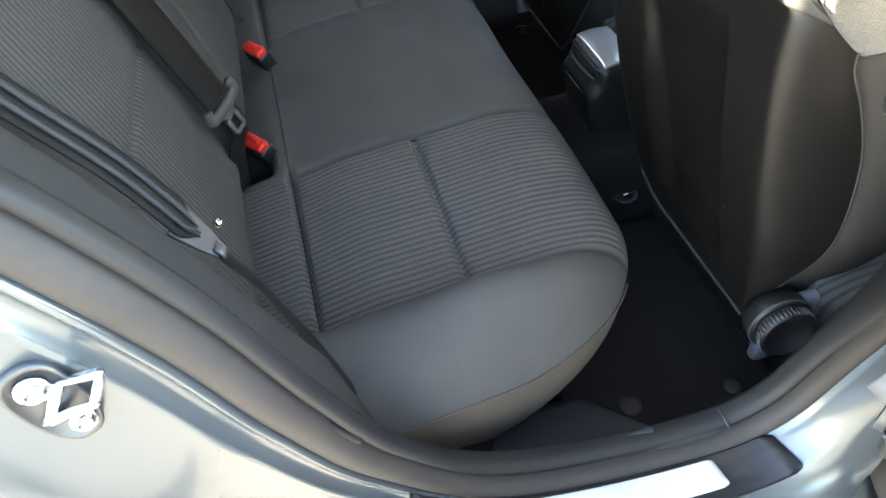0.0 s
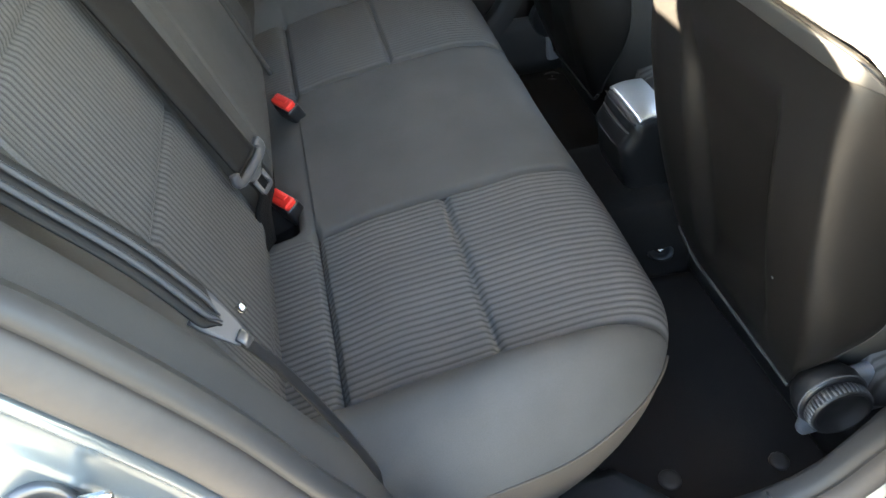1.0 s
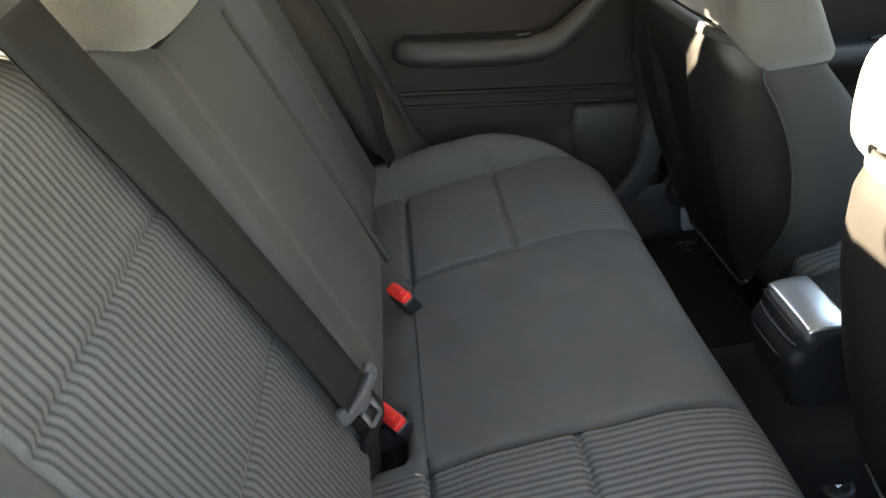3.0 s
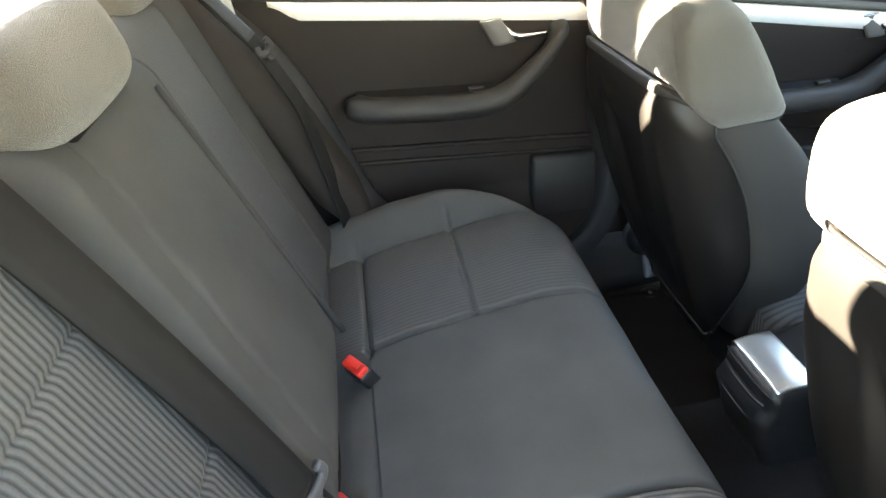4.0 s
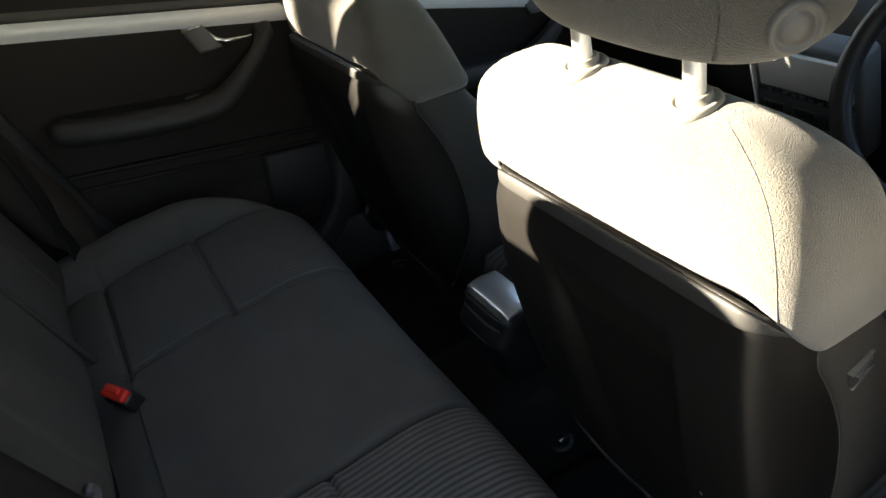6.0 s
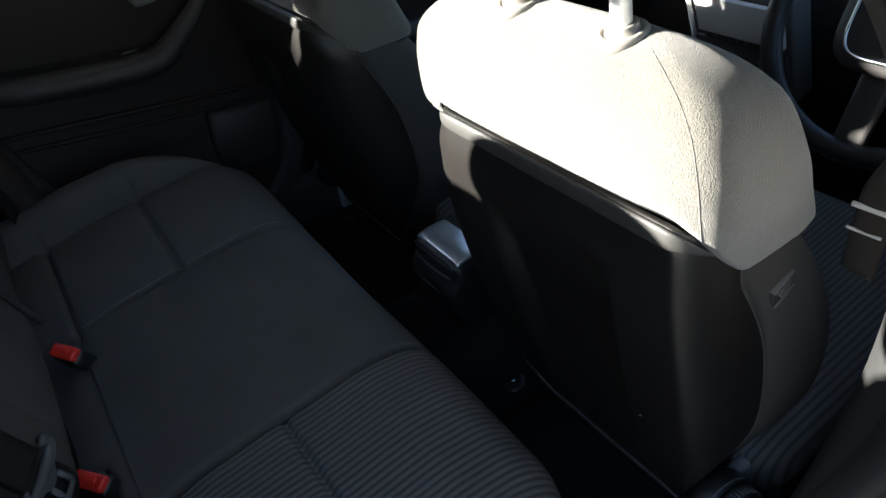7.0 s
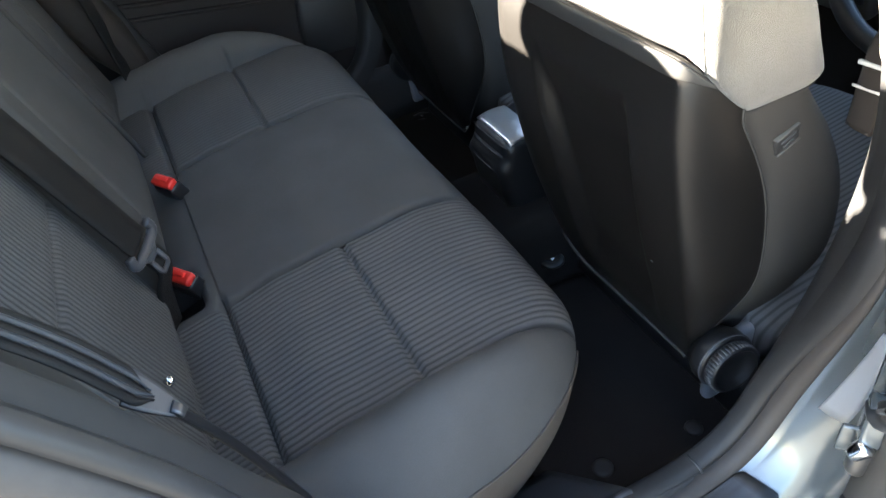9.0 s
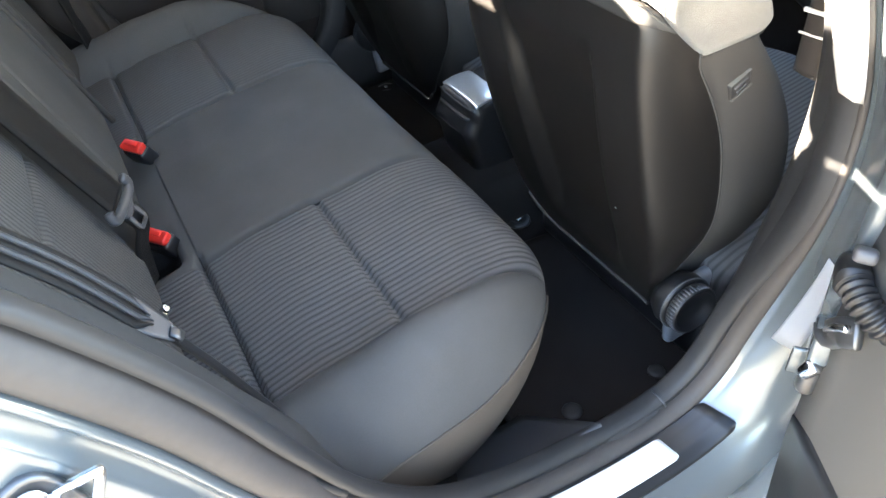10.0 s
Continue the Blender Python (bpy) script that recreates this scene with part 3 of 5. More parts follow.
def cushion_patch(name, y0, y1, cols, material, label="", ribs=False, drop=0.06):
    ys = [y0 + (y1 - y0) * c for c in cols]
    def at(r, y):
        if r < len(ROWS_C):
            x = ROWS_C[r]
            if abs(y) <= OUT and x > 0.40:
                x = 0.40 + (x - 0.40) * (edge_x(y) - 0.40) / (XF - 0.40)
            w = half_width(x)
            o = min(OUT, w)
            yy = max(-w, min(w, y)) if abs(y) <= OUT else math.copysign(o + (abs(y) - OUT) / (HALF - OUT) * (w - o), y)
            return Vector((wave_x(x, yy), yy, cushion_z(x, yy, ribs)))
        k = (r - len(ROWS_C) + 1) / 8          # over the front edge, down to the piping
        w = half_width(XF)
        yy = y if abs(y) <= OUT else math.copysign(min(abs(y), w), y)
        ex = edge_x(yy)
        return Vector((wave_x(ex, yy) - 0.006 * k * k + (0.0008 * abs(math.sin(math.pi * y / RIB)) if ribs else 0), yy, cushion_z(ex, yy, ribs) - drop * k))
    n = len(ROWS_C) + (9 if abs(y1) <= OUT and abs(y0) <= OUT else 0) - (1 if abs(y1) <= OUT and abs(y0) <= OUT else 0)
    return part(name, sheet(at, range(n), ys), material, bench, label)


def smooth_cols(n):
    return [0.5 - 0.5 * math.cos(math.pi * i / (n - 1)) for i in range(n)]


rib_cols = lin(0, 1, int((OUT - IN) / RIB * 8) + 1)
cushion_patch("middle_panel", -IN, IN, smooth_cols(41), FABRIC, "plain grey cloth")
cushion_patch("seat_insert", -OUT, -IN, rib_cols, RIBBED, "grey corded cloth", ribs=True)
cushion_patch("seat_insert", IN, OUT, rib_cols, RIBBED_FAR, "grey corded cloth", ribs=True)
outer_cols = [math.sin(math.pi / 2 * i / 26) for i in range(27)]
cushion_patch("side_bolster", -OUT, -HALF, outer_cols, FABRIC, "plain grey cloth")
cushion_patch("side_bolster", OUT, HALF, outer_cols, FABRIC, "plain grey cloth")


def rim(t):
    """The cushion's outline in plan: t from 0 (rear right) over the front to 1 (rear left)."""
    straight, arc, front = XF - CA + 0.05, 0.48, 2 * (HALF - CB)
    total = 2 * straight + 2 * arc + front
    s = t * total
    mirror = s > total / 2
    if mirror:
        s = total - s
    if s < straight:
        p = (-0.05 + s, -HALF)
    elif s < straight + arc:
        a = (s - straight) / arc * math.pi / 2
        p = (XF - CA + CA * math.sin(a), -HALF + CB - CB * math.cos(a))
    else:
        p = (XF, -HALF + CB + (s - straight - arc))
    return (p[0], -p[1]) if mirror else p


def skirt(t, k):
    x, y = rim(t)
    cx, cy = 0.25, y * 0.6
    d = Vector((x - cx, y - cy, 0)).normalized() if abs(y) > 0.4 else Vector((1, 0, 0))
    front_gap = 0.058 * step((OUT + 0.01 - abs(y)) / 0.03) if x > 0.45 else 0
    z0 = cushion_z(x, y) - front_gap + 0.004
    z = z0 + (0.31 - z0) * k
    bulge = 0.003 * math.sin(math.pi * min(1, k * 1.3)) - 0.075 * k ** 1.6
    return Vector((wave_x(x, y) + d.x * bulge, y + d.y * bulge, z))


part("side_wall", sheet(skirt, lin(0, 1, 180), lin(0, 1, 14)), FABRIC_SIDE, bench, "brownish grey side cloth of the cushion")
for sgn in (-1, 1):
    for y in (IN, OUT):
        pts = [Vector((wave_x(x, y), sgn * y, cushion_z(x, sgn * y) + 0.0006)) for x in lin(SEAM_B, XF - 0.02, 60)]
        part("seam", sweep(pts, oval(0.0016, 0.0014, 6)), SEAM, bench)
    pts = [Vector((SEAM_B, sgn * y, cushion_z(SEAM_B, sgn * y) + 0.0006)) for y in lin(IN - 0.02, OUT, 40)]
    part("seam", sweep(pts, oval(0.0016, 0.0014, 6)), SEAM, bench)
pipe_pts = [skirt(t, 0.0) + Vector((0.002, 0, 0.0)) for t in lin(0.03, 0.97, 150)]
part("piping", sweep(pipe_pts, oval(0.0017, 0.0017, 6)), FABRIC_SIDE, bench)

# black sheet laid over the pocket's cloth, painting the shade inside it
part("pocket_shade", sheet(lambda x, y: Vector((x, y, cushion_z(x, y) + 0.002)), lin(-0.02, 0.106, 20), lin(-0.175, -0.091, 24)), CARPET, bench, "black sheet standing in for the shade in the buckle pocket")

# backrests
LEAN_BACK = radians(17)
BX, BZ = 0.050, 0.575
UPV = Vector((-math.sin(LEAN_BACK), 0, math.cos(LEAN_BACK)))
OUTV = Vector((math.cos(LEAN_BACK), 0, math.sin(LEAN_BACK)))
TOP = 0.590


def backrest(name, y0, y1, label, seams, ribs=None, bolster=0.0, cross=(), swell=0.0, TOP=TOP):
    """A padded backrest between y0 and y1 whose front is drawn by height and width."""
    out_sgn = math.copysign(1, y0 + y1)
    def depth(h, y, rib=False):
        e = min(y - y0, y1 - y)
        r = 0.022
        d = 0.03 - r * (1 - math.sqrt(max(0.0, 1 - (1 - min(e, r) / r) ** 2)))
        th = TOP - h
        rt = 0.06
        d -= rt * (1 - math.sqrt(max(0.0, 1 - (1 - min(max(th, 0), rt) / rt) ** 2)))
        d -= 0.02 * step((0.05 - h) / 0.05)
        o = (abs(y) - 0.44) / 0.10
        d += bolster * step(o) if bolster else 0
        for s in seams:
            d -= 0.006 * bell(y - s, 0.004)
        for c in cross:
            if not seams or min(seams) - 0.003 < y < max(seams) + 0.003:
                d -= 0.005 * bell(h - c, 0.005)
        d += 0.003 * math.sin(math.pi * (y - y0) / (y1 - y0))
        d += swell * step((e + 0.01) / 0.035) * step((h + 0.01) / 0.10)
        if rib:
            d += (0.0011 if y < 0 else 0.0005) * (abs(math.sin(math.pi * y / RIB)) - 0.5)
        return d
    def at(h, y, rib=False):
        return Vector((BX, y, BZ)) + UPV * h + OUTV * depth(h, y, rib)
    hs = sorted(set([round(h, 4) for h in lin(-0.02, TOP - 0.06, 40)] + [round(TOP - 0.06 * (1 - math.sin(math.pi / 2 * k / 10)), 4) for k in range(11)]
                    + [round(c + d, 4) for c in cross for d in (-0.01, -0.006, -0.003, 0, 0.003, 0.006, 0.01)]))
    # rear shell and flanks close the padding
    box = bmesh.new()
    for y in (y0, y1):
        sheet(lambda h, k: at(h, y) - OUTV * (0.09 * k), hs, (0, 0.5, 1), bm=box)
    sheet(lambda y, k: at(TOP, y) - OUTV * (0.09 * k), lin(y0, y1, 12), (0, 0.5, 1), bm=box)
    sheet(lambda h, y: at(h, y) - OUTV * 0.09, (hs[0], TOP), lin(y0, y1, 12), bm=box)
    b = part(name, box, FABRIC_SIDE, bench, label)
    if ribs:
        a, c = ribs
        cols = lin(a, c, int((c - a) / RIB * 8) + 1)
        part("corded_insert", sheet(lambda h, y: at(h, y, True), hs, cols), RIBBED_BACK_SHADE if y0 < 0 else RIBBED_FAR, b, "grey corded cloth")
        for p, q in ((y0, a), (c, y1)):
            if q - p > 0.002:
                part("edge_panel", sheet(at, hs, [p + (q - p) * t for t in smooth_cols(26)]), FABRIC_BACK_SHADE, b, "plain grey cloth")
    else:
        edges = [y0] + list(seams) + [y1]
        for p, q in zip(edges, edges[1:]):
            part("cloth_panel", sheet(at, hs, [p + (q - p) * t for t in smooth_cols(26)]), FABRIC_BACK_SHADE, b)
    return b


backrest("backrest", -0.60, -0.168, "grey cloth rear backrest beside the open door, with a corded insert", (-0.492, -0.19), ribs=(-0.492, -0.19), bolster=0.018, cross=(0.245, 0.42))
mid_back = backrest("backrest", -0.164, 0.205, "plain grey cloth centre rear backrest with a fold-down armrest", (-0.095, 0.178), swell=0.034, TOP=0.556)
backrest("backrest", 0.209, 0.545, "grey cloth rear backrest beside the closed door, with a corded insert", (0.225, 0.458), ribs=(0.225, 0.458), bolster=0.018)


def on_back(y, h, off):
    return Vector((BX, y, BZ)) + UPV * h + OUTV * off


part("armrest_edging", sweep([on_back(0.186 - 0.045 * (h - 0.05) / 0.49, h, 0.066) for h in lin(0.05, 0.495, 30)], oval(0.006, 0.005, 10)), PAD, mid_back, "pale edging beside the armrest")
part("armrest_slot", block((0.014, 0.125, 0.018), on_back(-0.030, 0.527, 0.0615), 0.006, (0, -17, 0)), CARPET, mid_back, "dark pull slot at the armrest's top")


def soft_box(c, size, p=3.2, n=28, tilt=0.0):
    """A padded block, rounded on every side."""
    m = Matrix.Translation(c) @ pose(0, 0, 0, 0, tilt, 0)
    def at(u, v):
        cu, su = math.cos(u), math.sin(u)
        cv, sv = math.cos(v), math.sin(v)
        f = lambda w: math.copysign(abs(w) ** (2 / p), w)
        return m @ Vector((size[0] / 2 * f(cu) * f(cv), size[1] / 2 * f(cu) * f(sv), size[2] / 2 * f(su)))
    us = [-math.pi / 2 + 0.001 + (math.pi - 0.002) * i / n for i in range(n + 1)]
    return capped(at, us, turns(2 * n))


hr = thing("rear_headrest", "beige grey cloth headrest above the centre rear backrest", "headrest", (-0.07, 0.03, 1.10))
part("pad", soft_box((-0.078, -0.010, 1.138), (0.105, 0.274, 0.112), p=3.4, tilt=-14), FRONT_CLOTH, hr)
hl = thing("rear_headrest", "beige grey cloth headrest above the far rear backrest", "headrest", (-0.12, 0.41, 1.10))
part("pad", soft_box((-0.13, 0.43, 1.175), (0.10, 0.26, 0.14), tilt=-14), FRONT_CLOTH, hl)
for o in (-0.06, 0.06):
    part("post", lathe([(0.006, -0.08), (0.006, 0.03)], pose(-0.13, 0.45 + o, 1.11), 10), CHROME, hl)
hn = thing("rear_headrest", "beige grey cloth headrest above the near rear backrest", "headrest", (-0.12, -0.28, 1.10))
part("pad", soft_box((-0.120, -0.284, 1.195), (0.085, 0.266, 0.106), p=6.0, tilt=20), FRONT_CLOTH, hn)
for o in (-0.06, 0.06):
    part("post", lathe([(0.006, -0.10), (0.006, 0.0)], pose(-0.120, -0.278 + o, 1.185), 10), CHROME, hn)
for o in (-0.06, 0.06):
    part("post", lathe([(0.006, -0.08), (0.006, 0.03)], pose(-0.078, -0.010 + o, 1.10), 10), CHROME, hr)

# side padding between backrest and door opening
for sgn in (-1, 1):
    pad = thing("side_padding", "grey padded trim between the rear backrest and the door opening" if sgn < 0 else "padded trim between the rear backrest and the closed door, darkened for shade", "side padding", (0.05, sgn * 0.63, 0.6), group="side paddings")
    path = spline([(-0.11, sgn * 0.646, 1.11), (-0.03, sgn * 0.646, 0.99), (0.035, sgn * 0.646, 0.87), (0.085, sgn * 0.644, 0.75), (0.120, sgn * 0.640, 0.67), (0.160, sgn * 0.628, 0.59)], 40)
    welt = [p + Vector((0.030, sgn * 0.037, 0.016)) for p in path[:33]]
    part("edge_welt", sweep(welt, oval(0.005, 0.004, 8)), RUBBER, pad, "dark welt along the padding's edge")
    if sgn > 0:
        path = [p - Vector((0, 0.038, 0)) for p in path]
    part("cushioned_trim", sweep(path, oval(0.046, 0.040 if sgn < 0 else 0.072, 22, 3.0), up=(0, 1, 0), scale=lambda t: 1.0 if t < 0.7 else max(0.25, 1 - 0.75 * ((t - 0.7) / 0.3) ** 1.4)), PAD if sgn < 0 else SHADE_PAD, pad)

# ---- belts ----
def webbing(path, normal_hint, width=0.047, thick=0.0014):
    """A flat strap; the hint points out of its face."""
    bm = bmesh.new()
    rings = []
    n = len(path)
    for i, p in enumerate(path):
        t = (path[min(i + 1, n - 1)] - path[max(i - 1, 0)]).normalized()
        h = normal_hint(i / (n - 1)) if callable(normal_hint) else Vector(normal_hint)
        side = t.cross(h).normalized()
        nrm = side.cross(t).normalized()
        w = width / 2
        rings.append([bm.verts.new(p + side * a + nrm * b) for a, b in
                      ((-w, -thick), (-w * 0.96, thick), (-w * 0.5, thick * 1.3), (w * 0.5, thick * 1.3), (w * 0.96, thick), (w, -thick))])
    m = len(rings[0])
    for i in range(n - 1):
        for j in range(m):
            bm.faces.new((rings[i][j], rings[i + 1][j], rings[i + 1][(j + 1) % m], rings[i][(j + 1) % m]))
    bm.faces.new(rings[0])
    bm.faces.new(rings[-1][::-1])
    return bm


def tongue_plate(owner, m, w=0.060, skin=None):
    """A belt tongue: a slotted bar with a square latch hole below it."""
    bar = [m @ Vector(p) for p in ((-w / 2, 0.006, 0.004), (-w / 2 - 0.002, -0.006, 0.002), (-w / 2 + 0.012, -0.012, 0), (w / 2 - 0.012, -0.012, 0), (w / 2 + 0.002, -0.006, 0.002), (w / 2, 0.006, 0.004))]
    part("tongue_bar", sweep(spline(bar, 26), oval(0.0062, 0.005, 10, 3), up=m.to_3x3() @ Vector((0, 0, 1))), skin or GREY_PLASTIC, owner, "plastic covered tongue bar")
    k = w / 0.060
    neck = sheet(lambda u, v: m @ Vector(((2 * v - 1) * k * (0.022 - 0.012 * step(u)), -0.012 - 0.016 * k * u, 0.003 - 0.002 * u)), lin(0, 1, 8), lin(0, 1, 6))
    part("tongue_neck", neck, skin or GREY_PLASTIC, owner, thick=0.004)
    lp = [m @ Vector((x * k, y * k, 0.001)) for x, y in ((-0.010, -0.026), (-0.010, -0.044), (-0.0085, -0.047), (0.0085, -0.047), (0.010, -0.044), (0.010, -0.026))]
    part("latch_plate", sweep(lp, oval(0.0036, 0.0016, 8, 4), up=m.to_3x3() @ Vector((0, 0, 1))), skin or GREY_PLASTIC, owner, "steel latch plate with a square hole")
    backing = block((0.020 * k, 0.022 * k, 0.002), (0, -0.034 * k, -0.004), 0.0005)
    bmesh.ops.transform(backing, matrix=m, verts=backing.verts)
    part("latch_backing", backing, BLACK, owner)


mid = thing("centre_seat_belt", "black centre seat belt hanging down the backrest with a grey tongue", "seat belt", (0.05, -0.16, 0.62))
mpath = spline([on_back(-0.258, 0.60, 0.060), on_back(-0.232, 0.47, 0.060), on_back(-0.212, 0.34, 0.060), on_back(-0.202, 0.23, 0.062), on_back(-0.202, 0.145, 0.066)], 40)
part("webbing", webbing(mpath, (0.80, -0.50, 0.30)), BELT, mid)
tdir = (mpath[-1] - mpath[-4]).normalized()
zz = Vector((0.80, -0.50, 0.30)).normalized()
yy = -(tdir - zz * tdir.dot(zz)).normalized()
xx = yy.cross(zz)
TM = Matrix((( xx.x, yy.x, zz.x, mpath[-1].x), (xx.y, yy.y, zz.y, mpath[-1].y), (xx.z, yy.z, zz.z, mpath[-1].z), (0, 0, 0, 1)))
tongue_plate(mid, TM)
part("strap_end", webbing(spline([TM @ Vector((0.004, -0.014, -0.006)), TM @ Vector((0.006, -0.05, -0.008)), (0.070, -0.190, 0.64), (0.062, -0.185, 0.575)], 16), zz, 0.036), BELT, mid)

outer = thing("outer_seat_belt", "black outer seat belt along the side padding with a grey tongue", "seat belt", (0.05, -0.57, 0.62), group="outer seat belts")
opath = spline([(-0.05, -0.575, 1.085), (0.005, -0.570, 0.985), (0.046, -0.572, 0.919), (0.079, -0.578, 0.853)], 30)
zz = Vector((0.75, -0.35, 0.5)).normalized()
tdir = (opath[-1] - opath[-3]).normalized()
yy = -(tdir - zz * tdir.dot(zz)).normalized()
xx = yy.cross(zz)
def belt_strip(a, b, lift, end):
    """One fold of the webbing between two offsets across the belt; end: how far its lower end is cut back."""
    bm = bmesh.new()
    n = len(opath)
    def at(u, v):
        i = u * (n - 1 - end)
        k = min(int(i), n - 2)
        p = opath[k].lerp(opath[k + 1], i - k)
        w = (a + (b - a) * v) * (1 - 0.75 * step((u - 0.90) / 0.10))
        return p + xx * w + zz * (lift + 0.0012 * math.sin(math.pi * v))
    return sheet(at, lin(0, 1, 50), lin(0, 1, 7), bm=bm)
for a, b, lift, end, m_, text in ((-0.0150, -0.0070, 0.0, 0.0, BELT, ""), (-0.0080, -0.0030, 0.0022, 0.4, BELT_SHEEN, "grey edge of the folded webbing with painted sheen"),
                                  (-0.0040, 0.0035, 0.0004, 0.8, BELT, ""), (0.0025, 0.0070, 0.0026, 1.2, BELT_SHEEN, "grey edge of the folded webbing with painted sheen"), (0.0060, 0.0130, 0.0006, 1.6, BELT, "")):
    part("webbing_fold", belt_strip(a, b, lift, end), m_, outer, text, thick=0.0016)
e = opath[-1]
OM = Matrix(((xx.x, yy.x, zz.x, e.x), (xx.y, yy.y, zz.y, e.y), (xx.z, yy.z, zz.z, e.z), (0, 0, 0, 1)))
part("tongue_plate", sheet(lambda u, v: OM @ Vector(((2 * v - 1) * (0.0150 - 0.0085 * u ** 1.5) - 0.001 * u, 0.022 - 0.038 * u - 0.004 * (2 * v - 1) ** 2 * u, -0.0015 + 0.0015 * u)), lin(0, 1, 16), lin(0, 1, 10)), GREY_PLASTIC, outer, "flat grey tongue plate", thick=0.003)
part("latch_plate", webbing([OM @ Vector((-0.002, -0.014, 0.001)), OM @ Vector((-0.002, -0.020, 0.002)), OM @ Vector((-0.003, -0.025, 0.002))], tuple(zz), 0.010), STEEL, outer, "short steel latch plate")
part("rivet", lathe([(0.004, 0), (0.004, 0.004), (0.003, 0.006), (0.001, 0.0065)], facing((0.086, -0.555, 0.838), (0.8, 0.2, 0.5)), 16), CHROME, outer)
part("lower_strap", webbing(spline([OM @ Vector((0, -0.012, -0.004)), (0.105, -0.565, 0.765), (0.135, -0.575, 0.68), (0.155, -0.585, 0.61), (0.16, -0.59, 0.56)], 24), (0.75, -0.2, 0.5), 0.011), BLACK, outer)

louter = thing("outer_seat_belt", "black outer seat belt on the far side padding", "seat belt", (0.05, 0.60, 0.62), group="outer seat belts")
lpath = spline([(-0.060, 0.545, 1.155), (-0.032, 0.530, 1.117), (0.004, 0.528, 1.065), (0.037, 0.528, 1.015), (0.060, 0.528, 0.962), (0.084, 0.528, 0.898), (0.100, 0.528, 0.804), (0.112, 0.530, 0.683), (0.118, 0.540, 0.60)], 44)
lz_ = Vector((0.72, -0.52, 0.45)).normalized()
part("webbing", webbing(lpath, lz_, 0.032), BELT, louter)
part("webbing", webbing([p + lz_ * 0.004 for p in lpath[:16]], lz_, 0.026), BELT_SHEEN, louter, "painted grey sheen on the doubled webbing")
ly_ = (lpath[15] - lpath[19])
ly_ = (ly_ - lz_ * ly_.dot(lz_)).normalized()
lx_ = ly_.cross(lz_)
le = lpath[17] + lz_ * 0.006
tongue_plate(louter, Matrix(((lx_.x, ly_.x, lz_.x, le.x), (lx_.y, ly_.y, lz_.y, le.y), (lx_.z, ly_.z, lz_.z, le.z), (0, 0, 0, 1))), 0.030, TRIM_DARK)


def buckle(at, lean, label):
    b = thing("belt_buckle", label, "belt buckle", at, group="rear belt buckles")
    m = Matrix.Translation(at) @ pose(0, 0, 0, *lean)
    body = block((0.026, 0.046, 0.050), (0, 0, -0.025), 0.005)
    bmesh.ops.transform(body, matrix=m, verts=body.verts)
    part("housing", body, BLACK, b, "black plastic housing")
    btn = block((0.020, 0.044, 0.014), (0, 0, 0.004), 0.004)
    for v in btn.verts:       # a shallow hollow for the thumb
        if v.co.z > 0.008 and abs(v.co.y) < 0.018:
            v.co.z -= 0.002
    bmesh.ops.transform(btn, matrix=m, verts=btn.verts)
    part("release_button", btn, RED, b, "bright red release button")
    ridge = block((0.008, 0.026, 0.003), (0.002, 0, 0.0115), 0.0012)
    bmesh.ops.transform(ridge, matrix=m, verts=ridge.verts)
    part("button_ridge", ridge, RED, b)
    return b


buckle((0.112, 0.122, 0.616), (0, -24, 33), "red and black belt buckle between the cushions")
buckle((0.090, -0.118, 0.600), (0, -22, 36), "red and black belt buckle beside the centre belt")

# ---- centre console, rear end ----
con = thing("centre_console", "dark grey centre console with a silver ashtray lid", "console", (0.85, 0.02, 0.41))
CY, CW = 0.018, 0.067
CON_PROFILE = [(0.672, 0.400), (0.662, 0.440), (0.655, 0.480), (0.650, 0.496), (0.649, 0.504), (0.652, 0.511), (0.659, 0.522), (0.664, 0.530),
               (0.6645, 0.537), (0.6655, 0.545), (0.670, 0.552), (0.678, 0.556), (0.690, 0.5575), (0.735, 0.558), (0.745, 0.561), (0.80, 0.572),
               (0.95, 0.585), (1.25, 0.55), (1.40, 0.60), (1.40, 0.38), (0.95, 0.38)]
CON_MID = Vector((0.95, 0.0, 0.47))


def con_pt(s, j):
    """Rounded flanks: the profile draws in towards either side."""
    x, z = CON_PROFILE[int(j)]
    e = 1 - abs(s)
    draw = 0.024 * (1 - math.sqrt(max(0.0, 1 - (1 - min(1.0, e / 0.30)) ** 2)))
    d = Vector((CON_MID.x - x, 0, CON_MID.z - z))
    d = Vector((math.copysign(min(1.0, abs(d.x) / 0.1), d.x), 0, math.copysign(min(1.0, abs(d.z) / 0.05), d.z)))
    return Vector((x + draw * d.x, CY + CW * s, z + draw * d.z * 0.8))


con_cols = [math.sin(math.pi / 2 * k / 12) for k in range(-12, 13)]
part("console_body", capped(con_pt, con_cols, range(len(CON_PROFILE))), CONSOLE, con)


def lid(u, v):
    x = 0.676 + 0.060 * u
    y = CY + 0.061 * (2 * v - 1)
    z = 0.561 + 0.002 * math.sin(math.pi * u) - 0.005 * (1 - u) ** 4 - 0.003 * abs(2 * v - 1) ** 6
    return Vector((x, y, z))


part("ashtray_lid", sheet(lid, lin(0, 1, 14), lin(0, 1, 24)), LID, con, "brushed silver ashtray lid", thick=0.005)
part("lid_gap", sweep([Vector((0.6665 + 0.004 * abs(k) ** 4, CY + 0.060 * k, 0.5465)) for k in lin(-1, 1, 14)], oval(0.002, 0.0016, 8)), BLACK, con, "dark gap under the lid")
